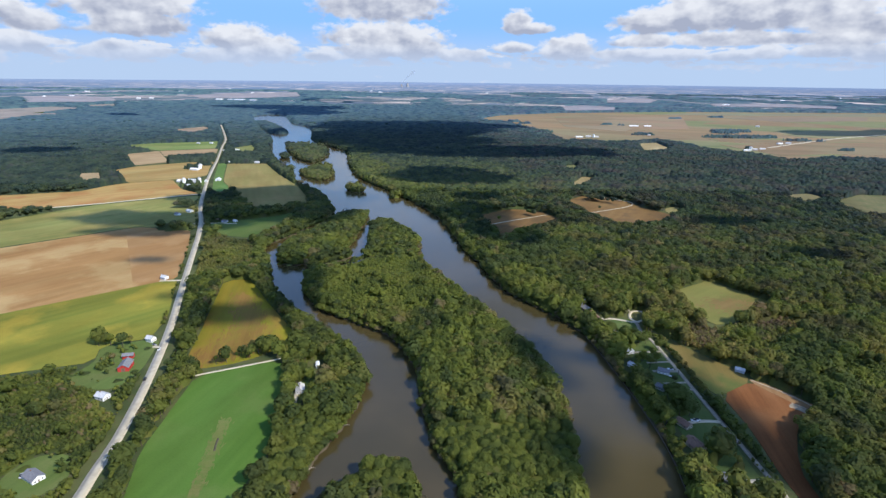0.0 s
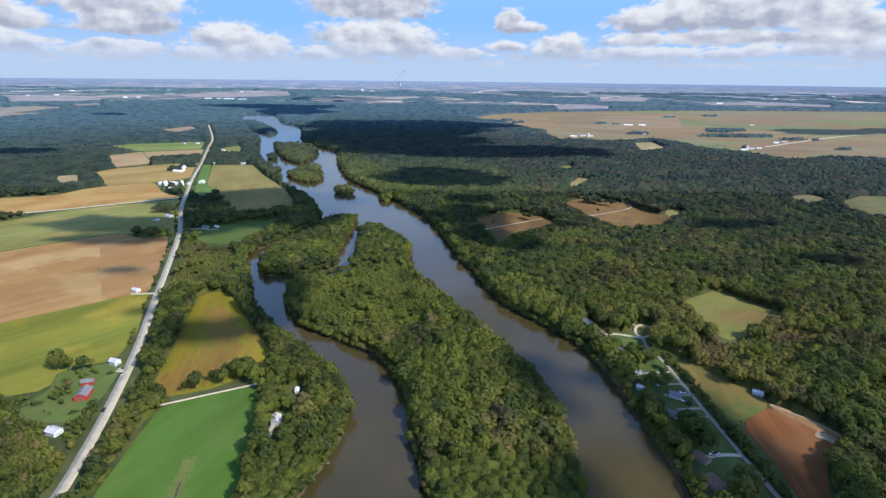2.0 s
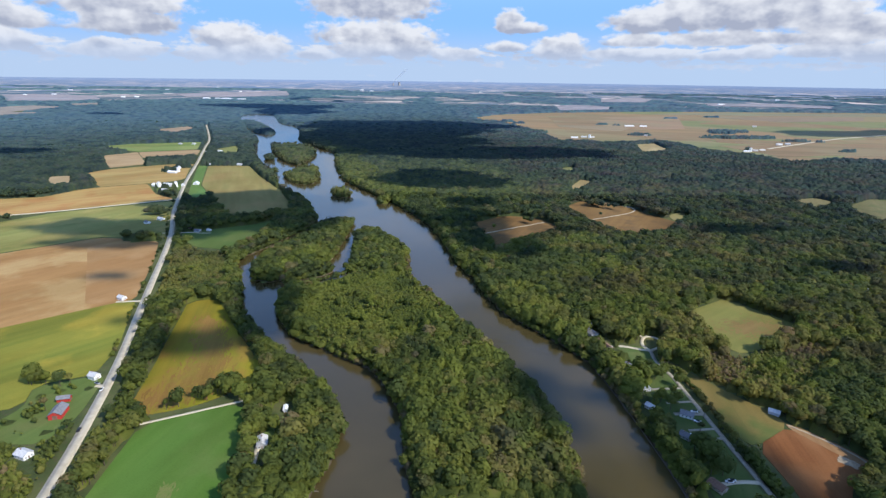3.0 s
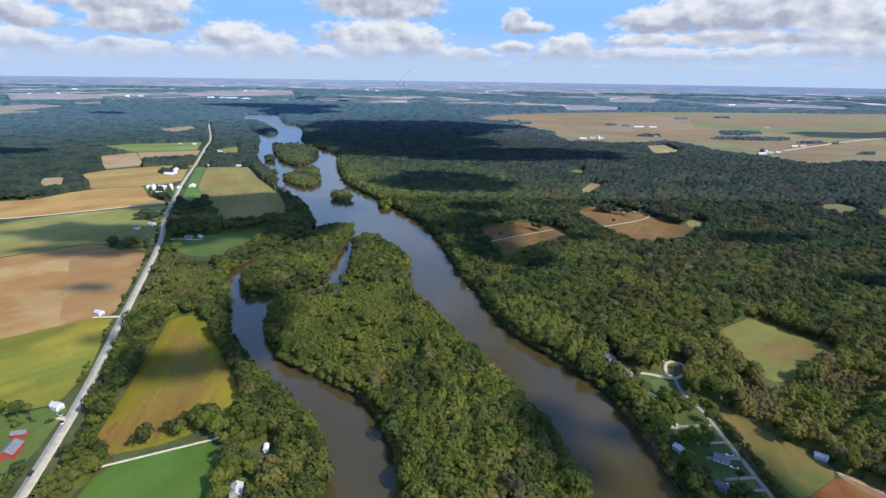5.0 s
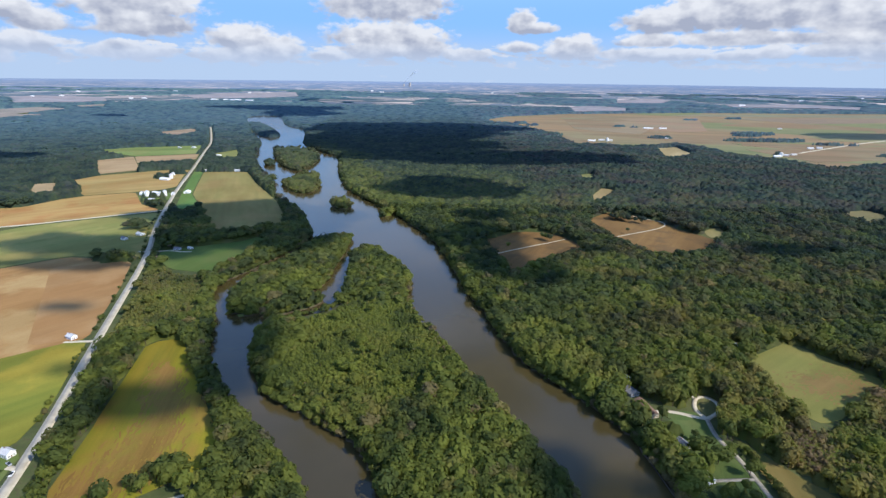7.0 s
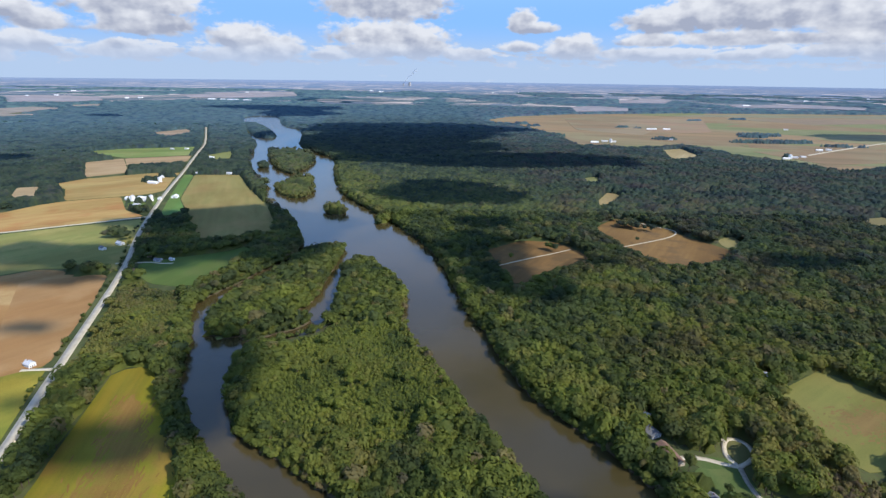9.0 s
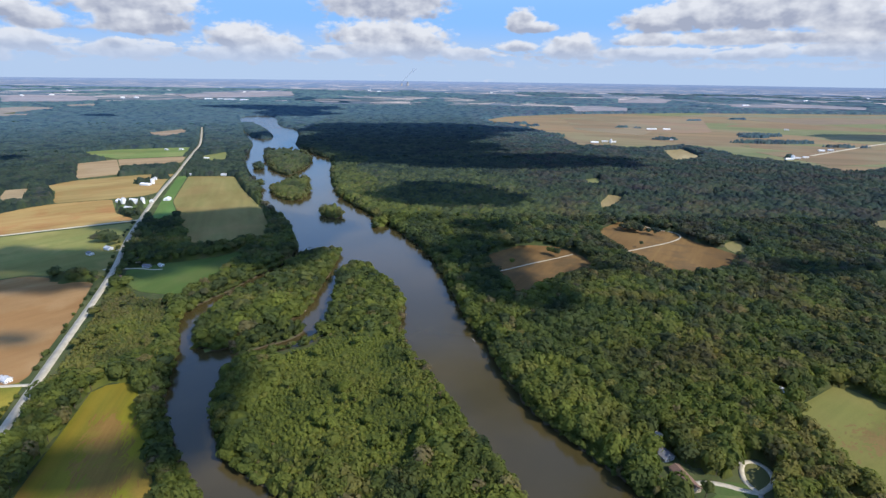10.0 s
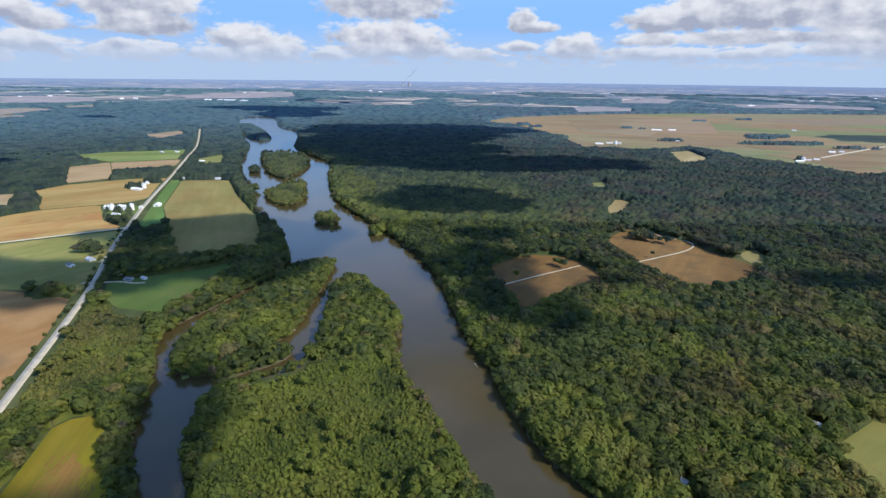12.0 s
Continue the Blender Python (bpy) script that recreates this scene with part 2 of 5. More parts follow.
GREENS = [(0.0, (0.070, 0.094, 0.031)), (0.35, (0.113, 0.136, 0.030)), (0.65, (0.158, 0.180, 0.036)), (0.86, (0.188, 0.176, 0.052)), (1.0, (0.188, 0.148, 0.072))]
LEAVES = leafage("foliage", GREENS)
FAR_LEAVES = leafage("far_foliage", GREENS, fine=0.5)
OWN_LEAVES = leafage("tree_foliage", GREENS, own=True, fine=5.5)
BARK = plain("bark", (0.11, 0.085, 0.06), 0.95, 0, 0.4, 2.0)

# forest floor and meadow soil
GROUND, g = material("forest_floor")
at = g.add("ShaderNodeTexCoord").outputs["Object"]
c = g.mix(g.span(g.noise(at, 0.03, 5), 0.4, 0.62), (0.045, 0.062, 0.022), (0.085, 0.095, 0.035))
c = g.mix(g.span(g.noise(at, 0.35, 5), 0.5, 0.75), c, (0.075, 0.060, 0.035))
low_bank = g.add("ShaderNodeSeparateXYZ", {0: at}).outputs[2]
c = g.mix(g.span(low_bank, -0.7, -0.15, 1.0, 0.0), c, g.mix(g.noise(at, 0.3, 4), (0.060, 0.046, 0.028), (0.13, 0.10, 0.066)))
finish(g, c, 0.95, g.noise(at, 0.5, 5), 0.8, 0.6, 0, 0.1)

# distant farmland: woods, stubble and pasture in a patchwork, plan coordinates in an attribute
DISTANT, g = material("distant_land")
at = g.add("ShaderNodeAttribute", attribute_name="plan").outputs["Vector"]
bent = g.vec("ADD", at, g.vec("MULTIPLY", g.add("ShaderNodeTexNoise", {"Vector": at, "Scale": 0.0016, "Detail": 3.0}).outputs["Color"], (500, 500, 0)))
cells = g.add("ShaderNodeTexVoronoi", {"Vector": g.vec("MULTIPLY", bent, (0.0040, 0.0016, 1)), "Scale": 1.0, "Randomness": 0.9})
pick = g.add("ShaderNodeSeparateColor", {0: cells.outputs["Color"]})
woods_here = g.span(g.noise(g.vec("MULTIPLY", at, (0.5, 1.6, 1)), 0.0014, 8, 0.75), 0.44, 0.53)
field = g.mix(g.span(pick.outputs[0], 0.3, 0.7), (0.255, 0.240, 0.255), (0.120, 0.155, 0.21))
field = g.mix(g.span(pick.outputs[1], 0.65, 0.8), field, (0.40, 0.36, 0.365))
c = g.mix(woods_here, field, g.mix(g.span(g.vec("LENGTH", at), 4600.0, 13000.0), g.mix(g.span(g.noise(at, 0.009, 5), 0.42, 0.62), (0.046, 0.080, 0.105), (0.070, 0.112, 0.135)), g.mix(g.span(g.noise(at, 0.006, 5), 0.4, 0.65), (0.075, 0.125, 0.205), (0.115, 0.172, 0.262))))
# blue haze painted into the colour, stronger with distance
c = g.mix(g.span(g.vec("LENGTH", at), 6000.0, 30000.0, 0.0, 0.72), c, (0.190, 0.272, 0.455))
# the backdrop gives off its own colour, so its steep rise isn't dark
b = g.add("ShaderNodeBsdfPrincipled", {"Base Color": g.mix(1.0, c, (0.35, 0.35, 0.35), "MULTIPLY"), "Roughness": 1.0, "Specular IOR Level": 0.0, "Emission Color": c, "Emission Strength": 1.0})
g.add("ShaderNodeOutputMaterial", {0: b.outputs[0]})

WATER, g = material("river_water")
at = g.add("ShaderNodeTexCoord").outputs["Object"]
mud = g.mix(g.span(g.noise(at, 0.008, 4), 0.35, 0.65), (0.047, 0.037, 0.014), (0.066, 0.050, 0.020))
ripple = g.math("ADD", g.noise(g.vec("MULTIPLY", at, (1, 0.6, 1)), 0.9, 5, 0.6), g.math("MULTIPLY", g.noise(at, 0.06, 3), 2.0))
finish(g, mud, 0.14, ripple, 0.10, 0.25, 0, 0.42)

ASPHALT = plain("pale_road_surface", (0.43, 0.385, 0.29), 0.9, 0, 0.22, 0.15)
GRAVEL = plain("gravel", (0.52, 0.455, 0.33), 0.95, 0, 0.2, 0.6)
YARD = crop("sunny_lawn", (0.082, 0.124, 0.030), (0.108, 0.150, 0.038), (0.135, 0.150, 0.05), 20, 3, 0.05, 0.6)
# cottage lawns: deeper green, partly darkened to stand for cloud shade
LAWN = crop("lawn", (0.060, 0.095, 0.026), (0.078, 0.114, 0.032), (0.115, 0.132, 0.045), 20, 3, 0.05, 0.6)
WHITE = plain("white_siding", (0.80, 0.80, 0.78), 0.6, 0, 0.12)
GREY_WALL = plain("grey_siding", (0.45, 0.46, 0.48), 0.7, 0, 0.2)
TAN_WALL = plain("tan_siding", (0.50, 0.42, 0.32), 0.7, 0, 0.2)
RED = plain("red_barn_boards", (0.50, 0.045, 0.035), 0.75, 0, 0.25)
SHINGLE = plain("grey_shingles", (0.20, 0.20, 0.21), 0.85, 0, 0.3)
METAL = plain("pale_metal_roof", (0.60, 0.59, 0.57), 0.55, 0.1, 0.25)
BROWN_ROOF = plain("brown_shingles", (0.22, 0.13, 0.09), 0.85, 0, 0.3)
GLASS = plain("dark_window", (0.03, 0.035, 0.04), 0.15, 0, 0.1)
DOOR = plain("door_paint", (0.25, 0.18, 0.13), 0.6)
STONE = plain("weathered_stone", (0.11, 0.09, 0.068), 0.95)
# gravel again, darkened to stand for shade on the riverside lane and drives
SHADED_GRAVEL = plain("shaded_gravel", (0.33, 0.29, 0.22), 0.95, 0, 0.3, 0.6)
CONCRETE = plain("concrete", (0.40, 0.38, 0.35), 0.9)
TYRE = plain("black_rubber", (0.02, 0.02, 0.02), 0.9)
CAR_PAINT = plain("dark_car_paint", (0.03, 0.03, 0.04), 0.3)
CLOUD = plain("cloud_white", (0.85, 0.86, 0.88), 1.0, 0, 0.05, 0.01)


# ------------------------------------------------------------------ plan of the land
# Far country is drawn nearer: past NEAR_END the ground is pulled in along the line of sight and so rises to the horizon.
NEAR_END, FAR_END, HORIZON = 2600.0, 4650.0, 33000.0
HUB = np.array([6.0, 130.0, 219.0])


def pulled(p):
    p = np.array(p, float).reshape(-1, 3)
    off = p - HUB
    d = np.hypot(off[:, 0], off[:, 1])
    real = np.minimum(d, HORIZON)
    reach = FAR_END - NEAR_END
    short = np.where(real > NEAR_END, NEAR_END + reach * (1 - np.exp(-(real - NEAR_END) / reach)), real)
    q = off * (short / np.maximum(real, 1))[:, None]
    q[:, :2] *= (real / np.maximum(d, 1))[:, None]
    return HUB + q


def rounded(points, times=2, closed=True):
    """Corners cut off, for outlines that nature drew."""
    p = np.array(points, float)
    for _ in range(times):
        a = p if closed else p[:-1]
        b = np.roll(p, -1, 0) if closed else p[1:]
        q = np.stack([a * 0.75 + b * 0.25, a * 0.25 + b * 0.75], 1).reshape(-1, 2)
        p = q if closed else np.vstack([p[:1], q, p[-1:]])
    return p


def eased(points, cut=7.0):
    """Field corners, clipped by a few metres."""
    out, p = [], np.array(points, float)
    for a, b, c3 in zip(np.roll(p, 1, 0), p, np.roll(p, -1, 0)):
        for o in (a, c3):
            d = o - b
            out.append(b + d * min(0.3, cut / max(np.hypot(*d), 1e-6)))
    return np.array(out)


def signed(poly, xy):
    """Distance to an outline, positive inside."""
    out = np.empty(len(xy))
    a, b = np.asarray(poly, float), np.roll(np.asarray(poly, float), -1, 0)
    for k in range(0, len(xy), 20000):
        p = xy[k:k + 20000]
        best = np.full(len(p), 1e18)
        inside = np.zeros(len(p), bool)
        for (ax, ay), (bx, by) in zip(a, b):
            ex, ey = bx - ax, by - ay
            t = np.clip(((p[:, 0] - ax) * ex + (p[:, 1] - ay) * ey) / max(ex * ex + ey * ey, 1e-9), 0, 1)
            best = np.minimum(best, (p[:, 0] - ax - t * ex) ** 2 + (p[:, 1] - ay - t * ey) ** 2)
            if ay != by:
                cross = ((ay > p[:, 1]) != (by > p[:, 1])) & (p[:, 0] < ex * (p[:, 1] - ay) / ey + ax)
                inside ^= cross
        out[k:k + 20000] = np.sqrt(best) * np.where(inside, 1, -1)
    return out


def along(line, xy):
    """Distance to an open line."""
    best = np.full(len(xy), 1e18)
    p = np.asarray(line, float)
    for (ax, ay), (bx, by) in zip(p[:-1], p[1:]):
        ex, ey = bx - ax, by - ay
        t = np.clip(((xy[:, 0] - ax) * ex + (xy[:, 1] - ay) * ey) / max(ex * ex + ey * ey, 1e-9), 0, 1)
        best = np.minimum(best, (xy[:, 0] - ax - t * ex) ** 2 + (xy[:, 1] - ay - t * ey) ** 2)
    return np.sqrt(best)


LEFT_SHORE = [(-110, -300), (-100, 0), (-92, 150), (-85, 222), (-81, 239), (-77, 263), (-66, 291), (-58, 323), (-57, 354), (-63, 378), (-90, 415), (-130, 456),
              (-158, 489), (-182, 525), (-201, 570), (-211, 599), (-223, 632), (-237, 655), (-243, 690), (-228, 725), (-214, 765), (-198, 805), (-187, 840), (-187, 873), (-210, 948),
              (-265, 1062), (-306, 1110), (-356, 1216), (-377, 1311), (-429, 1383), (-508, 1562), (-572, 1754), (-665, 2074), (-726, 2200), (-836, 2430), (-981, 2807), (-1146, 3187), (-1090, 3350)]
RIGHT_SHORE = [(-958, 3310), (-813, 2860), (-739, 2679), (-637, 2543), (-562, 2297), (-500, 2003), (-428, 1868), (-357, 1747), (-301, 1673), (-254, 1424), (-214, 1262),
               (-192, 1208), (-126, 1095), (-74, 1014), (-46, 942), (-23, 904), (-3, 839), (10, 791), (16, 754), (24, 709), (33, 670), (46, 633), (50, 601), (57, 579),
               (71, 528), (101, 489), (122, 457), (132, 431), (140, 368), (144, 313), (145, 275), (140, 237), (135, 150), (130, 0), (130, -300)]
ISLANDS = [
    [(-101, 837), (-86, 819), (-55, 770), (-36, 727), (-30, 684), (-34, 658), (-31, 645), (10, 549), (38, 486), (60, 435), (82, 383), (88, 326), (85, 282), (79, 224), (70, 120), (40, 90),
     (15, 160), (11, 235), (12, 251), (-2, 268), (-6, 295), (-16, 323), (-15, 341), (-21, 373), (-41, 421), (-69, 443), (-100, 466), (-126, 486), (-154, 537), (-160, 585), (-150, 600), (-128, 616), (-102, 630), (-99, 660), (-104, 715), (-113, 770), (-112, 810)],
    [(-127, 880), (-127, 810), (-127, 786), (-126, 722), (-128, 692), (-136, 675), (-144, 663), (-156, 654), (-162, 635), (-173, 618), (-182, 610), (-201, 615), (-215, 647), (-218, 684), (-210, 720), (-198, 757), (-184, 810), (-176, 860), (-152, 888)],
    [(-70, 225), (-57, 245), (-31, 265), (-13, 246), (-9, 226), (-15, 190), (-40, 170), (-65, 190)],
    [(-536, 1791), (-536, 1857), (-480, 1876), (-416, 1803), (-369, 1700), (-344, 1568), (-347, 1480), (-359, 1423), (-392, 1468), (-436, 1542)],
    [(-351, 1281), (-347, 1319), (-328, 1381), (-304, 1390), (-272, 1287), (-256, 1198), (-269, 1167), (-303, 1190), (-333, 1236)],
    [(-200, 1082), (-198, 1108), (-183, 1109), (-172, 1092), (-160, 1057), (-172, 1050), (-192, 1057)],
    [(-109, 1019), (-101, 1033), (-87, 1024), (-85, 1000), (-102, 999)],
    [(-480, 1547), (-462, 1575), (-440, 1514), (-458, 1500)],
    [(-830, 2440), (-975, 2780), (-900, 2760), (-736, 2430), (-636, 2215), (-659, 2150), (-725, 2230), (-790, 2360)],
    [(-170, 610), (-164, 626), (-146, 643), (-126, 656), (-116, 650), (-122, 638), (-142, 622), (-158, 606)],
]


def ruffled(poly, size=2.5, step=0.05):
    """An outline made uneven, as banks are."""
    return np.array([(x + size * noise.noise(Vector((x * step, y * step, 1.7))), y + size * noise.noise(Vector((x * step, y * step, 9.1)))) for x, y in poly])


RIVER = ruffled(rounded(LEFT_SHORE + RIGHT_SHORE))
ISLES = [ruffled(rounded(i)) for i in ISLANDS]


def wet(xy):
    """Metres into the water from the nearest shore; minus on land."""
    d = signed(RIVER, xy)
    for isle in ISLES:
        d = np.minimum(d, -signed(isle, xy))
    return d


ROAD = [(-175, -300), (-186, 60), (-193, 180), (-197, 232), (-201, 250), (-204, 275), (-211, 306), (-223, 352), (-247, 433), (-290, 550), (-373, 787), (-428, 904), (-471, 1016),
        (-534, 1184), (-607, 1403), (-623, 1451), (-686, 1629), (-742, 1788), (-789, 1935), (-869, 2125), (-971, 2358), (-1062, 2564)]
LANES = {  # unpaved lanes and drives: half width, line
    "riverside_lane": (1.5, [(186, 460), (183, 441), (187, 424), (188, 403), (189, 360), (190, 320), (191, 290), (192, 254), (193, 238), (194, 100)]),
    "turning_loop": (1.5, [(186, 460), (182, 470), (188, 484), (196, 487), (202, 481), (201, 471), (195, 465), (186, 460)]),
    "loop_spur": (1.0, [(188, 484), (186, 493), (181, 500)]),
    "cottage_spur": (1.7, [(152, 467), (162, 468), (170, 466), (178, 462), (186, 460)]),
    "field_track_upper": (1.1, [(305, 1061), (315, 1027), (336, 1003), (356, 990), (357, 968), (333, 942), (278, 910), (237, 886)]),
    "field_track_lower": (0.9, [(63, 805), (78, 814), (92, 824), (123, 845), (151, 862), (177, 880)]),
    "bank_track": (1.2, [(50, 880), (54, 845), (63, 810), (70, 788), (75, 768), (79, 742)]),
    "farm_track": (2.5, [(-850, 820), (-741, 862), (-631, 916), (-572, 956), (-474, 1019)]),
    "field_edge_lane": (0.9, [(-190, 357), (-132, 384)]),
    "barn_drive": (1.8, [(-246, 402), (-237, 401)]),
    "farmhouse_drive": (1.8, [(-318, 553), (-293, 556)]),
    "cottage_drive": (1.2, [(162, 401), (172, 402), (188, 403)]),
    "lawn_drive": (1.5, [(164, 304), (178, 307), (190, 306)]),
    "garden_drive": (1.8, [(166, 245), (176, 250), (190, 250)]),
    "yard_drive": (1.1, [(172, 344), (189, 345)]),
    "river_drive": (1.1, [(170, 353), (189, 355)]),
    "grove_drive": (1.1, [(168, 384), (188, 386)]),
    "parking_drive": (1.6, [(168, 371), (188, 371)]),
    "plain_lane": (5.0, [(1141, 1885), (1405, 2080), (1696, 2283), (2008, 2439)]),
    "grove_lane": (1.5, [(-104, 320), (-106, 336)]),
    "yard_track": (1.6, [(-419, 868), (-403, 882), (-399, 898), (-397, 914), (-384, 922)]),
    "meadow_drive": (1.4, [(-392, 797), (-378, 799), (-351, 804), (-338, 799), (-324, 801)]),
}
FIELDS = {  # outline on the plan, what grows there
    "ploughed_field": [(-710, 555), (-587, 663), (-467, 772), (-381, 763), (-303, 562), (-314, 553), (-425, 462), (-516, 385)],
    "soybean_field": [(-516, 385), (-425, 462), (-314, 553), (-303, 561), (-264, 462), (-256, 418), (-291, 403), (-281, 376), (-339, 355), (-433, 312)],
    "pasture": [(-760, 690), (-715, 770), (-624, 908), (-565, 947), (-470, 1005), (-444, 950), (-377, 772), (-468, 776), (-590, 668), (-650, 620)],
    "ripe_grain_field": [(-855, 976), (-721, 1027), (-702, 1084), (-680, 1116), (-602, 1160), (-535, 1061), (-481, 1021), (-572, 959), (-631, 919), (-741, 866)],
    "stubble_field": [(-784, 1331), (-681, 1412), (-618, 1424), (-595, 1339), (-551, 1220), (-565, 1187), (-605, 1164), (-683, 1121), (-750, 1223), (-806, 1259)],
    "tan_patch": [(-793, 1136), (-851, 1227), (-816, 1243), (-754, 1150)],
    "bare_field": [(-928, 1553), (-874, 1629), (-736, 1415), (-797, 1351)],
    "stubble_strip": [(-871, 1629), (-722, 1699), (-685, 1596), (-800, 1518)],
    "hay_strip": [(-1065, 1748), (-988, 1821), (-799, 1899), (-735, 1710), (-877, 1639)],
    "clover_strip": [(-598, 1400), (-576, 1398), (-488, 1153), (-429, 1052), (-456, 1018), (-522, 1190)],
    "olive_field": [(-573, 1398), (-473, 1406), (-399, 1260), (-311, 1109), (-251, 970), (-249, 946), (-335, 895), (-374, 960), (-486, 1153)],
    "shaded_meadow": [(-365, 801), (-275, 851), (-243, 894), (-254, 789), (-268, 743), (-263, 723), (-319, 735), (-352, 769)],
    "yellowing_field": [(-246, 555), (-222, 564), (-203, 537), (-180, 500), (-154, 460), (-130, 426), (-127, 410), (-140, 398), (-161, 379), (-194, 365), (-207, 378), (-222, 445)],
    "green_field": [(-189, 355), (-132, 382), (-122, 363), (-112, 318), (-106, 276), (-111, 242), (-112, 200), (-160, 190), (-184, 270), (-187, 304)],
    "pale_meadow": [(254, 540), (309, 574), (348, 509), (273, 458), (256, 456)],
    "autumn_field": [(58, 866), (94, 901), (119, 918), (161, 912), (178, 890), (199, 842), (151, 810), (119, 778), (95, 750), (82, 754), (75, 785)],
    "upper_autumn_field": [(235, 991), (288, 1050), (324, 1030), (358, 972), (361, 952), (401, 877), (362, 844), (302, 815), (272, 835), (252, 891)],
    "wood_clearing": [(286, 1167), (335, 1265), (358, 1237), (317, 1172), (288, 1146)],
    "small_clearing": [(392, 903), (402, 936), (434, 957), (428, 915), (404, 886)],
    "glade": [(307, 1388), (330, 1430), (363, 1449), (351, 1376)],
    "narrow_glade": [(520, 1290), (545, 1325), (600, 1330), (560, 1295)],
    "prairie_plain": [(195, 3158), (370, 3502), (773, 3794), (1638, 4092), (3213, 4226), (5302, 4155), (4000, 2300), (1730, 1560), (1217, 1669), (1110, 1613), (1044, 1607), (1008, 1753), (910, 1900), (908, 2057), (850, 2160), (744, 2075), (632, 2050), (569, 2105), (470, 2100), (462, 2330), (430, 2620), (340, 3000)],
    "bay_field": [(719, 1977), (796, 2015), (777, 1824), (663, 1754)],
    "ridge_meadow": [(696, 1068), (762, 1088), (773, 1039), (698, 990)],
    "brush_meadow": [(759, 1008), (864, 1082), (948, 1070), (840, 893), (754, 909)],
    "strip_meadow": [(192, 440), (198, 439), (210, 412), (223, 394), (238, 372), (240, 358), (205, 337), (199, 345), (197, 370), (195, 400)],
    "tilled_strip": [(-411, 655), (-343, 543), (-316, 558), (-305, 567), (-342, 672), (-378, 760), (-460, 732)],
    "sandy_bank": [(238, 359), (241, 361), (256, 346), (267, 329), (268, 317), (258, 322), (249, 337), (240, 351)],
    "bare_earth": [(206, 338), (240, 358), (254, 344), (264, 329), (267, 318), (248, 307), (236, 298), (227, 282), (219, 265), (212, 250), (206, 150), (198, 150), (200, 253), (203, 270), (205, 290), (206, 312)],
    "plain_pasture": [(1058, 2173), (1393, 2212), (1407, 2112), (1236, 2003), (1067, 2075)],
    "plain_ploughland": [(1050, 1769), (1007, 1964), (1226, 1987), (1564, 2113), (1808, 2093), (1449, 1699), (1268, 1734), (1064, 1680)],
    "plain_hayfield": [(1507, 2419), (1766, 2588), (1997, 2668), (2328, 2662), (1978, 2279), (1635, 2204), (1517, 2299)],
    "plain_winter_crop": [(1170, 3874), (3102, 4083), (4098, 4158), (3828, 3891), (2855, 3767), (1484, 3716)],
    "plain_stubble": [(676, 3327), (1568, 3581), (1193, 2636), (804, 2461), (595, 2686)],
    "plain_fallow": [(1700, 3600), (2900, 3700), (2600, 3330), (1980, 3160)],
    "turnaround_clearing": [(181, 470), (186, 486), (196, 489), (204, 482), (203, 470), (195, 463), (187, 459)],
    "spur_yard": [(158, 459), (160, 468), (180, 470), (186, 462), (172, 457)],
    "far_stubble": [(-2988, 3389), (-2875, 3663), (-2825, 3888), (-2484, 3758), (-2490, 3444), (-2448, 3141), (-2338, 2682)],
    "far_strip": [(-2480, 2837), (-2516, 3224), (-2162, 3199), (-2322, 2987), (-2211, 2545)],
    "horizon_stubble": [(-4290, 5492), (-4315, 5860), (-3986, 5812), (-3480, 5662), (-3000, 4939), (-2991, 4581), (-3288, 4483), (-3432, 4436)],
    "horizon_hay": [(-3056, 6447), (-2870, 7291), (-2250, 8252), (-1760, 6594), (-2021, 5908), (-2379, 5766), (-2576, 5687)],
    "horizon_strip": [(1946, 6524), (2671, 7141), (2483, 6383), (2167, 5723), (1702, 5710)],
    "horizon_grass": [(2732, 5643), (3678, 5792), (3833, 5288), (3507, 4842), (3190, 5030), (2547, 5055)],
    "horizon_fallow": [(1024, 4750), (1266, 5010), (1466, 4685), (1330, 4252), (909, 4084)],
    "hill_field": [(-1171, 2286), (-1101, 2465), (-1024, 2376), (-1038, 2198)],
    "far_meadow": [(-2735, 4153), (-2655, 4355), (-2468, 4059), (-2594, 3948)],
    "river_meadow": [(-682, 1715), (-649, 1804), (-591, 1667), (-639, 1631)],
}
LAWNS = {
    "barnyard_lawn": [(-279, 374), (-289, 400), (-255, 415), (-246, 414), (-236, 369), (-236, 354), (-241, 337), (-270, 336), (-287, 351)],
    "roadside_lawn": [(-252, 246), (-246, 264), (-227, 268), (-213, 250), (-216, 236), (-236, 222)],
    "cottage_lawn": [(160, 460), (186, 464), (187, 435), (187, 363), (187, 300), (187, 240), (158, 240), (158, 300), (158, 406), (153, 447)],
    "farmyard_lawn": [(-590, 1120), (-530, 1165), (-505, 1105), (-525, 1072), (-560, 1095)],
    "grove_lawn": [(-108, 345), (-94, 380), (-88, 360), (-96, 335)],
}


# ------------------------------------------------------------------ builders
def link(name, mesh, mat, parent=None, label=""):
    mesh.materials.append(mat)
    ob = new(name, mesh)
    if parent:
        ob.parent = parent
    return tagged(ob, label)


def part(name, bm, mat, parent, label=""):
    mesh = bpy.data.meshes.new(name)
    bm.to_mesh(mesh)
    bm.free()
    return link(name, mesh, mat, parent, label)


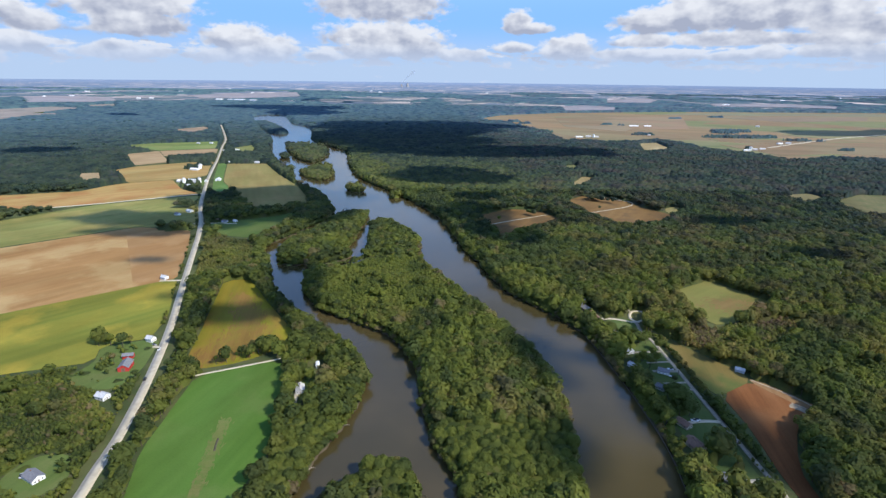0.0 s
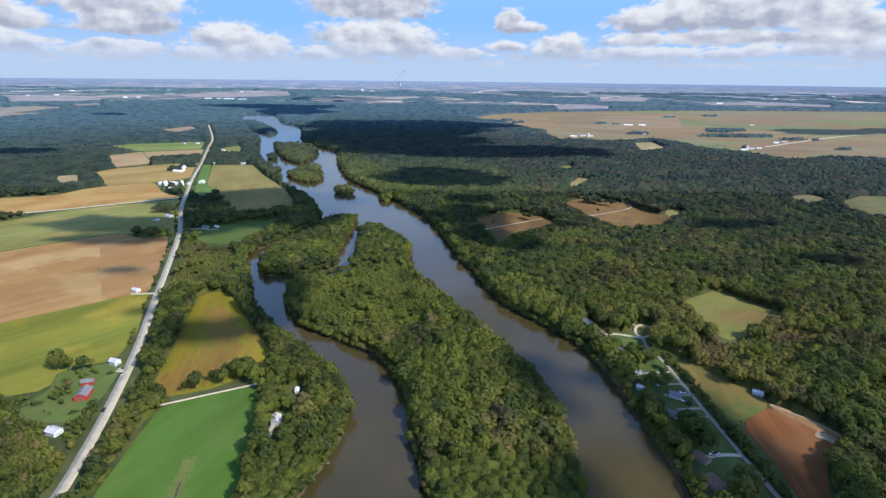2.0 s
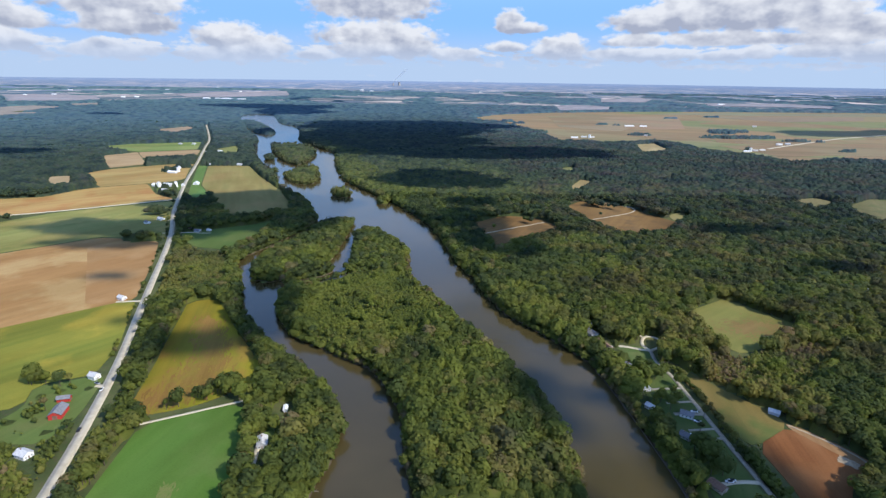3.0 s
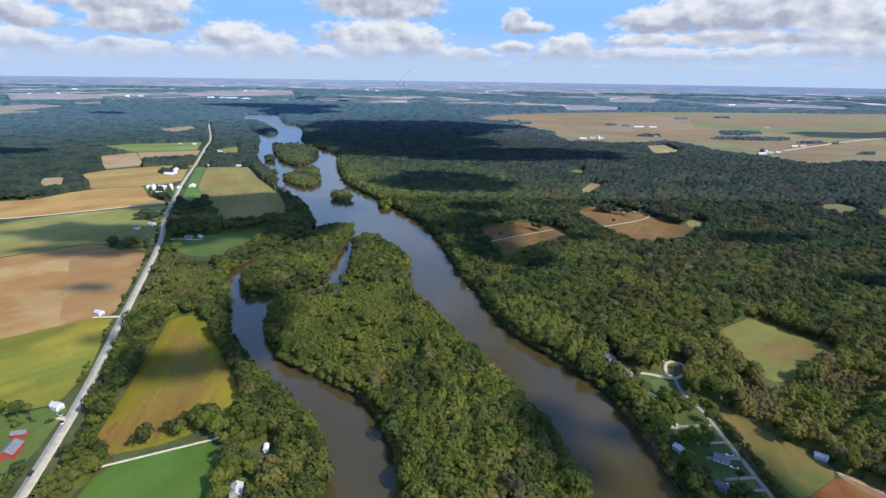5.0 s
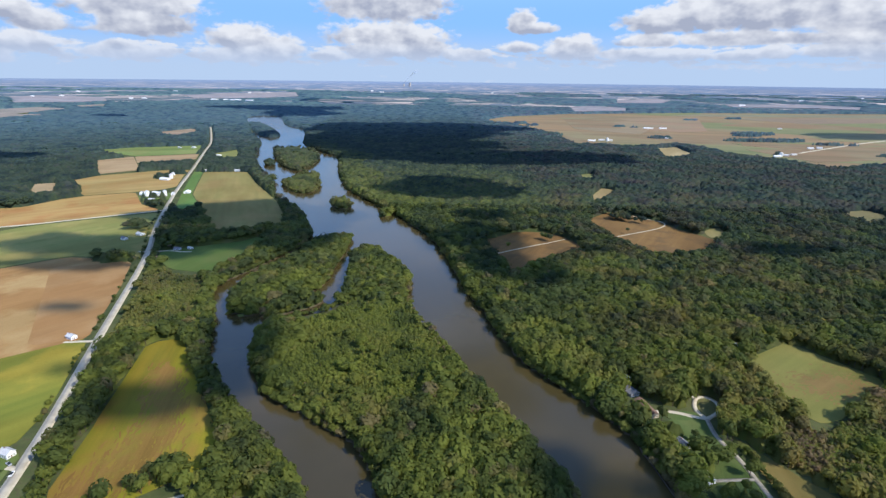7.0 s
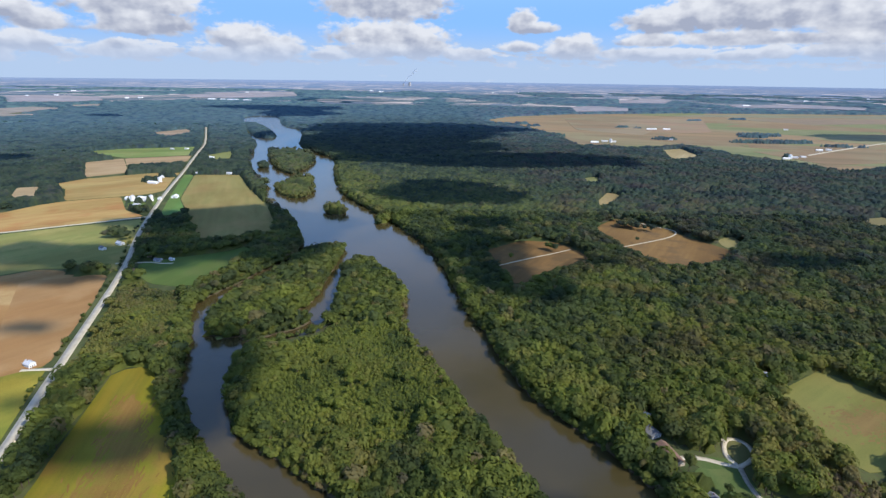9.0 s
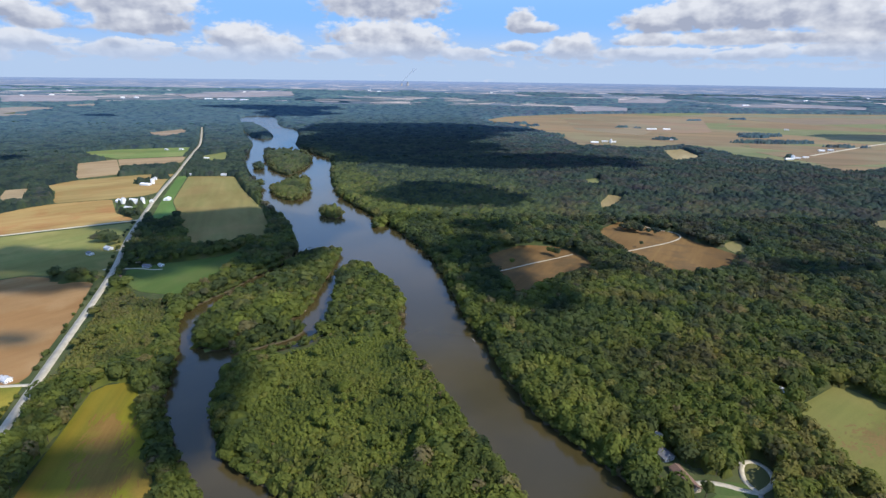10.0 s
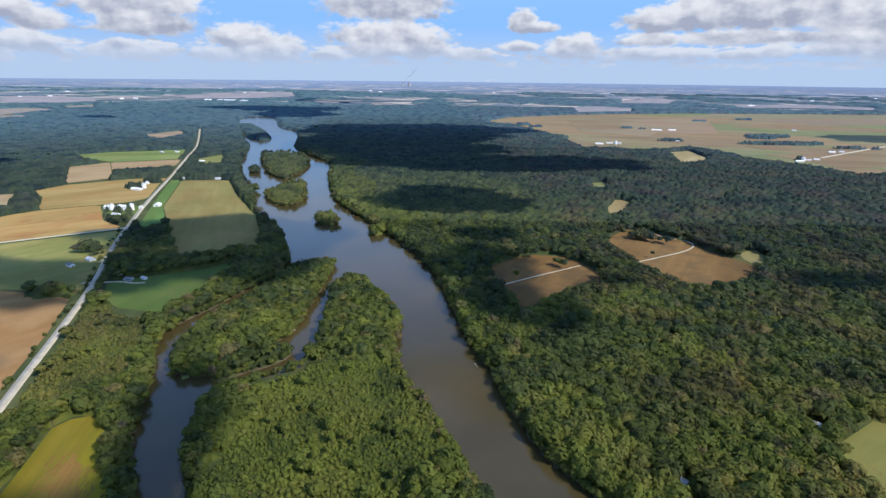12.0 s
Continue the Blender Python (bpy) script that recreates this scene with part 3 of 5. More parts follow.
def bulk(name, verts, tris, mat, tint=None):
    mesh = bpy.data.meshes.new(name)
    verts, tris = np.asarray(verts, np.float32), np.asarray(tris, np.int32)
    mesh.vertices.add(len(verts))
    mesh.vertices.foreach_set("co", verts.ravel())
    mesh.loops.add(tris.size)
    mesh.loops.foreach_set("vertex_index", tris.ravel())
    mesh.polygons.add(len(tris))
    mesh.polygons.foreach_set("loop_start", np.arange(0, tris.size, 3, dtype=np.int32))
    mesh.update(calc_edges=True)
    if tint is not None:
        mesh.attributes.new("tint", "FLOAT", "POINT").data.foreach_set("value", np.asarray(tint, np.float32))
    return link(name, mesh, mat)


def grid(xs, ys):
    gx, gy = np.meshgrid(xs, ys)
    v = np.stack([gx.ravel(), gy.ravel()], 1)
    i = np.arange(len(v)).reshape(len(ys), len(xs))
    a, b, c2, d = i[:-1, :-1].ravel(), i[:-1, 1:].ravel(), i[1:, 1:].ravel(), i[1:, :-1].ravel()
    return v, np.vstack([np.stack([a, b, c2], 1), np.stack([a, c2, d], 1)])


def steps(*runs):
    """Grid lines: from, to, step, and so on outwards."""
    out = []
    for a, b, s in runs:
        out += list(np.arange(a, b, s))
    return np.array(out)


def swell(start, end, factor):
    out = [start]
    while abs(out[-1]) < end:
        out.append(out[-1] * factor)
    return out


# ------------------------------------------------------------------ ground, river
xs = np.concatenate([-np.array(swell(4200, 34000, 1.16))[::-1], steps((-4100, -1100, 100), (-1100, -480, 16), (-480, 190, 6), (190, 420, 16), (420, 1100, 34), (1100, 4150, 100)), swell(4200, 34000, 1.16)])
ys = np.concatenate([steps((-3000, 0, 300), (0, 180, 30), (180, 1000, 6), (1000, 1500, 9), (1500, 2300, 16), (2300, 3400, 36), (3400, 5200, 90)), swell(5300, 34000, 1.13)])
v, tris = grid(xs, ys)
z = np.zeros(len(v))
near = (v[:, 0] > -1250) & (v[:, 0] < 200) & (v[:, 1] > -350) & (v[:, 1] < 3450)
z[near] = np.clip(-(wet(v[near]) + 0.5) * 0.7, -3.0, 0.0)
co = pulled(np.c_[v, z])
mid = v[tris].mean(1)
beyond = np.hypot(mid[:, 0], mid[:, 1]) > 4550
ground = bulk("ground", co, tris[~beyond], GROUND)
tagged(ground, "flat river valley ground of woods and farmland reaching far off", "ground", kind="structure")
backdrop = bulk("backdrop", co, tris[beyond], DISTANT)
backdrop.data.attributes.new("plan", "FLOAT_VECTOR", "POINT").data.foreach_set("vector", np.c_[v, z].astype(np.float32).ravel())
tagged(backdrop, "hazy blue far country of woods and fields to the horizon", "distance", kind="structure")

v, tris = grid(np.arange(-1240, 200, 30.0), np.arange(-350, 3450, 30.0))
river = bulk("river_water", pulled(np.c_[v, np.full(len(v), -0.9)]), tris, WATER)
tagged(river, "broad muddy brown river reflecting blue sky and cloud", "river", kind="structure")


def sheet(name, outline, height, mat, label, category, kind="structure"):
    """A field laid on the ground, with an edge that turns down into the soil."""
    bm = bmesh.new()
    p = np.array(outline, float)
    f = bm.faces.new([bm.verts.new((x, y, height)) for x, y in p])
    bmesh.ops.triangulate(bm, faces=[f])
    far = np.hypot(p[:, 0] - HUB[0], p[:, 1] - HUB[1]).max() > NEAR_END - 100
    if far:
        for axis in (0, 1):
            for k in np.arange(math.floor(p[:, axis].min() / 90) * 90, p[:, axis].max(), 90):
                at3, normal = [0, 0, 0], [0, 0, 0]
                at3[axis], normal[axis] = k, 1
                bmesh.ops.bisect_plane(bm, geom=bm.verts[:] + bm.edges[:] + bm.faces[:], plane_co=at3, plane_no=normal)
        bmesh.ops.triangulate(bm, faces=bm.faces[:])
    for e in [e for e in bm.edges if e.is_boundary]:
        a, b = e.verts
        q = [bm.verts.new((x.co.x, x.co.y, -0.6)) for x in (b, a)]
        bm.faces.new([a, b, *q])
    bmesh.ops.recalc_face_normals(bm, faces=bm.faces[:])
    mesh = bpy.data.meshes.new(name)
    bm.to_mesh(mesh)
    bm.free()
    c3 = np.empty(len(mesh.vertices) * 3, np.float32)
    mesh.vertices.foreach_get("co", c3)
    mesh.vertices.foreach_set("co", pulled(c3.reshape(-1, 3)).astype(np.float32).ravel())
    mesh.update()
    ob = link(name, mesh, mat)
    return tagged(ob, label, category, kind=kind)


def ribbon(name, line, half, height, mat, label="", parent=None, category="road", kind="structure", smooth=2):
    """A road or track: a crowned strip with sides that turn down."""
    p = rounded(line, smooth, False)
    d = np.gradient(p, axis=0)
    n2 = np.stack([-d[:, 1], d[:, 0]], 1) / np.maximum(np.hypot(d[:, 0], d[:, 1]), 1e-6)[:, None]
    rows_v = []
    for side, hz in ((1.02, -0.4), (1.0, 0.0), (0.0, 0.05), (-1.0, 0.0), (-1.02, -0.4)):
        rows_v.append(np.c_[p + n2 * half * side, np.full(len(p), height + hz)])
    k = len(p)
    tris2 = []
    for r in range(4):
        for i in range(k - 1):
            a, b = r * k + i, (r + 1) * k + i
            tris2 += [(a, b, b + 1), (a, b + 1, a + 1)]
    ob = bulk(name, pulled(np.vstack(rows_v)), tris2, mat)
    if parent:
        ob.parent = parent
        return tagged(ob, label)
    return tagged(ob, label, category, kind=kind)


# crops, one material a field: low and high colour, patches, row angle, row width
GROWTH = {
    "ploughed_field": ((0.262, 0.142, 0.052), (0.325, 0.185, 0.068), (0.37, 0.25, 0.105), 38, 9, "pale brown harvested field with faint drill rows"),
    "soybean_field": ((0.118, 0.136, 0.022), (0.17, 0.176, 0.028), (0.285, 0.225, 0.034), 42, 8, "yellow-green ripening soybean field beside the road"),
    "pasture": ((0.15, 0.162, 0.045), (0.198, 0.198, 0.058), (0.265, 0.225, 0.072), 40, 9, "dull olive green pasture with thin grass"),
    "ripe_grain_field": ((0.31, 0.200, 0.066), (0.40, 0.275, 0.098), (0.33, 0.165, 0.058), 52, 9, "golden ripe grain field"),
    "stubble_field": ((0.27, 0.195, 0.070), (0.33, 0.24, 0.085), (0.31, 0.19, 0.066), 60, 10, "tan stubble field beside a farm"),
    "tan_patch": ((0.30, 0.225, 0.12), (0.34, 0.25, 0.135), (0.28, 0.21, 0.11), 50, 10, "small tan field against the woods"),
    "bare_field": ((0.29, 0.20, 0.10), (0.33, 0.23, 0.12), (0.32, 0.23, 0.12), 50, 10, "bare tan field edged by woods"),
    "stubble_strip": ((0.29, 0.20, 0.10), (0.33, 0.23, 0.12), (0.28, 0.19, 0.10), 70, 9, "narrow tan stubble strip"),
    "hay_strip": ((0.13, 0.18, 0.05), (0.16, 0.21, 0.06), (0.20, 0.21, 0.07), 70, 9, "pale green hay strip"),
    "clover_strip": ((0.085, 0.165, 0.040), (0.11, 0.19, 0.05), (0.14, 0.19, 0.05), -15, 7, "bright green clover strip along the road"),
    "olive_field": ((0.180, 0.158, 0.052), (0.225, 0.190, 0.062), (0.25, 0.178, 0.066), -20, 9, "olive and tan field between road and river"),
    "shaded_meadow": ((0.066, 0.11, 0.026), (0.085, 0.132, 0.03), (0.11, 0.13, 0.04), 20, 6, "green meadow among trees"),
    "yellowing_field": ((0.130, 0.142, 0.014), (0.232, 0.188, 0.016), (0.225, 0.128, 0.030), -12, 9, "yellow-green crop turning gold in streaks"),
    "green_field": ((0.060, 0.126, 0.019), (0.075, 0.142, 0.023), (0.092, 0.142, 0.032), 14, 7, "bright green grass field with a worn track"),
    "pale_meadow": ((0.128, 0.128, 0.034), (0.160, 0.152, 0.040), (0.182, 0.155, 0.046), 55, 8, "pale olive meadow with a reddish patch"),
    "autumn_field": ((0.142, 0.082, 0.029), (0.190, 0.108, 0.038), (0.105, 0.066, 0.028), 30, 6, "orange-brown dry field in the woods"),
    "upper_autumn_field": ((0.155, 0.090, 0.033), (0.20, 0.118, 0.042), (0.125, 0.078, 0.034), 30, 6, "russet dry field with a sandy track"),
    "wood_clearing": ((0.24, 0.18, 0.08), (0.28, 0.21, 0.10), (0.2, 0.19, 0.07), 10, 6, "tan clearing in the woods"),
    "small_clearing": ((0.22, 0.19, 0.08), (0.26, 0.22, 0.10), (0.2, 0.19, 0.07), 10, 6, "small tan clearing in the woods"),
    "glade": ((0.15, 0.16, 0.06), (0.18, 0.18, 0.07), (0.2, 0.18, 0.07), 10, 6, "pale green glade in the upland woods"),
    "narrow_glade": ((0.13, 0.15, 0.06), (0.16, 0.17, 0.07), (0.2, 0.18, 0.07), 10, 6, "narrow pale glade in the upland woods"),
    "prairie_plain": ((0.250, 0.196, 0.105), (0.285, 0.222, 0.115), (0.235, 0.215, 0.10), 75, 60, "wide tan farm plain in large strips"),
    "bay_field": ((0.30, 0.24, 0.12), (0.34, 0.27, 0.14), (0.27, 0.22, 0.1), 30, 8, "tan field notched into the woods"),
    "ridge_meadow": ((0.16, 0.14, 0.065), (0.19, 0.165, 0.08), (0.13, 0.13, 0.055), 30, 8, "dry meadow in the woods"),
    "brush_meadow": ((0.115, 0.105, 0.048), (0.15, 0.13, 0.058), (0.09, 0.1, 0.04), 30, 5, "brushy dry meadow in the woods"),
    "strip_meadow": ((0.132, 0.104, 0.031), (0.172, 0.124, 0.039), (0.080, 0.098, 0.026), 10, 4, "olive grass strip beside the lane"),
    "tilled_strip": ((0.245, 0.132, 0.05), (0.29, 0.16, 0.06), (0.31, 0.185, 0.078), 38, 9, "darker tilled strip of the brown field"),
    "sandy_bank": ((0.24, 0.135, 0.062), (0.32, 0.20, 0.10), (0.40, 0.29, 0.165), 10, 3, "tan sandy bank beside bare red-brown soil"),
    "bare_earth": ((0.125, 0.050, 0.018), (0.190, 0.077, 0.027), (0.24, 0.118, 0.048), 10, 4, "bare red-brown soil field"),
    "plain_pasture": ((0.19, 0.19, 0.08), (0.22, 0.215, 0.09), (0.25, 0.21, 0.1), 75, 30, "olive pasture strip on the plain"),
    "plain_ploughland": ((0.245, 0.178, 0.105), (0.29, 0.20, 0.12), (0.27, 0.2, 0.12), 75, 30, "orange-brown ploughland on the plain"),
    "plain_hayfield": ((0.235, 0.21, 0.105), (0.265, 0.23, 0.12), (0.24, 0.22, 0.1), 75, 30, "pale olive hayfield on the plain"),
    "plain_winter_crop": ((0.20, 0.21, 0.13), (0.225, 0.225, 0.14), (0.25, 0.21, 0.14), 75, 40, "greenish crop strip at the plain's far side"),
    "plain_stubble": ((0.262, 0.203, 0.125), (0.30, 0.22, 0.15), (0.26, 0.21, 0.13), 75, 40, "pinkish tan stubble on the plain"),
    "plain_fallow": ((0.225, 0.19, 0.125), (0.25, 0.21, 0.135), (0.22, 0.2, 0.12), 75, 40, "dull tan fallow on the plain"),
    "turnaround_clearing": ((0.12, 0.125, 0.045), (0.16, 0.15, 0.06), (0.2, 0.165, 0.09), 20, 3, "dry grass round a gravel turning loop"),
    "spur_yard": ((0.07, 0.115, 0.034), (0.09, 0.135, 0.04), (0.13, 0.14, 0.055), 20, 3, "green cottage yard beside the loop"),
    # far_ and horizon_ fields: distance haze greyed into their colours
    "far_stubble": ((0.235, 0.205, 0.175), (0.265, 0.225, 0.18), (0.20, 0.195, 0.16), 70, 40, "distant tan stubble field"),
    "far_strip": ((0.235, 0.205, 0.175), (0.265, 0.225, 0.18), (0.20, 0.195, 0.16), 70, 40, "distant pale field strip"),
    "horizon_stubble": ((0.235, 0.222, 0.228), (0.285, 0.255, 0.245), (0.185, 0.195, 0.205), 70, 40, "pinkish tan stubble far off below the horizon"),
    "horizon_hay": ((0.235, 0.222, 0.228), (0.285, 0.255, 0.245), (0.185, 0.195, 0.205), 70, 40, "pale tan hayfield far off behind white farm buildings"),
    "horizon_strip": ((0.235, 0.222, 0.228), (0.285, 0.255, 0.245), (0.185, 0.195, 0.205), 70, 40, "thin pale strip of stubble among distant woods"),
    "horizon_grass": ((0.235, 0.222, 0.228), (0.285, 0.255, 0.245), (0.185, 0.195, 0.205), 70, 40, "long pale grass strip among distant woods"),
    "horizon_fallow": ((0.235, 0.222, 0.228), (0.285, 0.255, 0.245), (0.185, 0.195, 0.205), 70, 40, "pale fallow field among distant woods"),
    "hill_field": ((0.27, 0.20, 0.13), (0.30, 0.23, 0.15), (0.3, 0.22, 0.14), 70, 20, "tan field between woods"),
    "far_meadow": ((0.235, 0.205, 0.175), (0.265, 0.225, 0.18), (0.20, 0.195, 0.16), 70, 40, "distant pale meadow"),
    "river_meadow": ((0.17, 0.19, 0.06), (0.2, 0.21, 0.07), (0.24, 0.2, 0.08), 20, 8, "pale green meadow near the river"),
}
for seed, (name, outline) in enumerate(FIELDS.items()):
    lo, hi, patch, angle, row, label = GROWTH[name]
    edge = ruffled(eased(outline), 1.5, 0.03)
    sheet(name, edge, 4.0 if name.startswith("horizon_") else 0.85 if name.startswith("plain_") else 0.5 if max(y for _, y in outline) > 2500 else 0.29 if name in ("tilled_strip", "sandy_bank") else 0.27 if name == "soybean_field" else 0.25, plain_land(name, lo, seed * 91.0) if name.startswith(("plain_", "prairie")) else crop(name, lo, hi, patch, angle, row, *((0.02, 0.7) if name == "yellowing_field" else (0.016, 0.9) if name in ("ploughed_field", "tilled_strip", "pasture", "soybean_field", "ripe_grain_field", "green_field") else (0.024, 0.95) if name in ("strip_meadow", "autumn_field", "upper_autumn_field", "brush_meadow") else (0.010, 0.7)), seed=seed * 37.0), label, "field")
# thinner reddish grass in the middle of the pale meadow, fading out in tufts
DRY = crop("dry_grass", (0.170, 0.116, 0.042), (0.196, 0.132, 0.048), (0.150, 0.140, 0.042), 55, 5, 0.06, 0.8)
tuft = random.Random(5)


def tufts(name, spots, z, wide, long, turn, mat, label):
    """Patches of different growth, scattered so that they fade into the field."""
    at3, tris3 = [], []
    for k, (x, y) in enumerate(spots):
        w1, l1, a1 = tuft.uniform(0.5, 1.0) * wide, tuft.uniform(0.4, 1.0) * long, radians(turn + tuft.gauss(0, 12))
        n0 = len(at3)
        for u in range(6):
            ux, uy = l1 * math.cos(u * math.pi / 3), w1 * math.sin(u * math.pi / 3)
            at3.append((x + ux * math.cos(a1) - uy * math.sin(a1), y + ux * math.sin(a1) + uy * math.cos(a1), z + 0.00007 * k))
        tris3 += [(n0, n0 + u, n0 + u + 1) for u in range(1, 5)]
    tagged(bulk(name, at3, tris3, mat), label, "grass", kind="stuff")


spots = []
for k in range(1100):
    a, r = tuft.uniform(0, 6.283), abs(tuft.gauss(0, 0.55))
    spots.append((300 + 30 * r * math.cos(a) - 10 * r * math.sin(a), 505 + 8 * r * math.cos(a) + 17 * r * math.sin(a)))
tufts("dry_grass", spots, 0.27, 1.1, 2.6, 35, DRY, "reddish dry grass tufts in the pale meadow")
RUSSET = crop("ripening_russet", (0.150, 0.082, 0.022), (0.215, 0.122, 0.032), (0.165, 0.125, 0.022), -12, 3, 0.08, 0.7)
spots = []
for k in range(1500):
    f, side = tuft.uniform(0, 1), tuft.gauss(0, 1)
    spots.append((-215 + 38 * math.sin(f * 2.4) + (5 + 7 * f) * side, 515 - 140 * f + tuft.gauss(0, 4)))
field_edge = np.array(FIELDS["yellowing_field"], float)
keep = signed(field_edge, np.array(spots)) > 3.5
tufts("russet_crop", [s for s, k in zip(spots, keep) if k], 0.27, 0.9, 5.5, 102, RUSSET, "russet ripening streaks down the yellow field")
TAN_TURF = crop("tan_turf", (0.112, 0.128, 0.034), (0.142, 0.138, 0.046), (0.090, 0.132, 0.028), 90, 2, 0.2, 0.8)
spots = []
for k in range(640):
    f = tuft.uniform(0, 1)
    spots.append((-134.5 - 11 * f ** 1.5 + tuft.gauss(0, 1.3 + 0.9 * f), 205 + 97 * f + tuft.gauss(0, 1.5)))
tufts("worn_grass", spots, 0.265, 0.7, 3.2, 96, TAN_TURF, "worn tan wheel track fading across the green field")
for name, outline in LAWNS.items():
    sheet(name, eased(outline, 4), 0.22, YARD if outline[0][0] < 0 else LAWN, "mown green lawn round farm buildings and houses", "lawn")

highway = ribbon("road", ROAD, 3.4, 0.28, GRAVEL, "pale two-lane country road with gravel shoulders", smooth=3)
ribbon("carriageway", ROAD, 2.35, 0.42, ASPHALT, "worn pale asphalt", highway, smooth=3)
for name, (half, line) in LANES.items():
    ribbon(name, line, half, 1.1 if name == "plain_lane" else 0.36, SHADED_GRAVEL if name in ("riverside_lane", "cottage_drive", "yard_drive", "river_drive", "grove_drive", "parking_drive") else GRAVEL, "pale unpaved gravel lane", category="lane")
EARTH = plain("damp_earth", (0.085, 0.075, 0.045), 0.95, 0, 0.3, 0.4)
ribbon("wet_patch", [(-139.5, 271), (-141, 277), (-142, 283)], 0.7, 0.31, EARTH, "damp bare patch in the green field", category="track")
SAND = plain("pale_sand", (0.37, 0.295, 0.195), 0.95, 0, 0.3, 0.3)
ribbon("sandy_edge", [(240, 359), (254, 344), (264, 329), (266, 319)], 0.9, 0.33, SAND, "pale sandy strip along bare earth", category="sand")
ribbon("seawall", [(x - 1.6, y) for x, y in RIGHT_SHORE if 230 < y < 440], 0.22, 0.0, STONE, "low weathered stone wall along the river bank", category="wall")


# low bars off the banks
BAR_GRASS = crop("bar_grass", (0.10, 0.14, 0.035), (0.14, 0.17, 0.045), (0.15, 0.14, 0.06), 30, 2, 0.2, 0.6)
ribbon("grass_bar", [(-192, 612), (-184, 618), (-177, 630), (-173, 640)], 3.4, -0.62, BAR_GRASS, "low bright grass spit at an island's tip", category="bank")
ribbon("sand_bar", [(-151, 670), (-144, 677), (-136, 686), (-128, 695)], 0.9, -0.70, SAND, "narrow pale sand bar along the island", category="bank")
ribbon("sand_bar", [(-159, 610), (-151, 619), (-145, 625)], 0.8, -0.70, SAND, "narrow pale sand bar in the side channel", category="bank")
ribbon("sand_bar", [(71, 540), (80, 531), (89, 520), (97, 511)], 0.5, -0.70, SAND, "thin strip of bare shore below the trees", category="bank")


def driftwood(x, y, turn, long):
    """A stranded trunk, bent and forked, half in the water."""
    bm = bmesh.new()

    def limb(a, b, r0, r1, bend):
        rings = []
        for k in range(6):
            f = k / 5
            c5 = a.lerp(b, f) + Vector((0, 0, bend * math.sin(math.pi * f)))
            r = r0 + (r1 - r0) * f
            rings.append([bm.verts.new(c5 + Vector((0, r * math.cos(u), r * math.sin(u)))) for u in np.linspace(0, 6.283, 7, endpoint=False)])
        for lo, hi in zip(rings[:-1], rings[1:]):
            for k in range(7):
                bm.faces.new([lo[k], lo[(k + 1) % 7], hi[(k + 1) % 7], hi[k]])
        bm.faces.new(rings[0][::-1])
        bm.faces.new(rings[-1])

    limb(Vector((0, 0, 0)), Vector((long, 0.4, 0.5)), 0.32, 0.12, 0.25)
    limb(Vector((long * 0.55, 0.2, 0.4)), Vector((long * 0.85, 1.3, 1.3)), 0.14, 0.05, 0.1)
    limb(Vector((long * 0.7, 0.3, 0.4)), Vector((long * 1.05, -1.0, 0.9)), 0.12, 0.05, 0.1)
    ob = part("driftwood_log", bm, BLEACHED, None)
    ob.matrix_world = pose(x, y, -0.95, 0, 0, turn)
    tagged(ob, "pale stranded tree trunk lying in the shallows", "log", "stranded logs")


BLEACHED = plain("bleached_wood", (0.36, 0.31, 0.25), 0.9, 0, 0.35, 1.5)
for x, y, turn, long in [(-66, 299, 0, 5), (-80, 255, 37, 6), (90, 517, 74, 7), (36, 635, 111, 5), (80, 532, 148, 6), (-162, 596, 5, 7), (-119, 625, 42, 5), (-70, 471, 79, 6), (88, 509, 116, 7)]:
    driftwood(x, y, turn, long)


# ------------------------------------------------------------------ clouds that shade the land
def cloud(lobes, high=1300.0):
    """A cumulus of several heaps over the land, its shade falling round the lobes: x, y, half width, half length on the plan."""
    bm = bmesh.new()
    first = None
    for x, y, rx, ry in lobes:
        at3 = Vector(pulled([(x, y, 0)])[0])
        kx = np.linalg.norm(pulled([(x + rx, y, 0)])[0] - at3) / rx
        ky = np.linalg.norm(pulled([(x, y + ry, 0)])[0] - at3) / ry
        centre = at3 + SUN_TO * ((high - at3.z) / SUN_TO.z)
        first = first or centre
        made = bmesh.ops.create_icosphere(bm, subdivisions=5, radius=1)["verts"]
        for b in made:
            p = b.co.copy()
            lump = 1 + 0.46 * noise.fractal(p * 1.5 + Vector((x, y, 0)) * 0.013, 0.75, 2.0, 6)
            b.co = centre - first + Vector((p.x * rx * kx * lump, p.y * ry * ky * lump, (p.z if p.z > 0 else p.z * 0.2) * min(rx * kx, ry * ky) * 0.35 * lump))
    mesh = bpy.data.meshes.new("cloud")
    bm.to_mesh(mesh)
    bm.free()
    ob = link("cloud", mesh, CLOUD)
    ob.location = first
    tagged(ob, "white cumulus cloud drifting high over the valley", "cloud", "clouds")


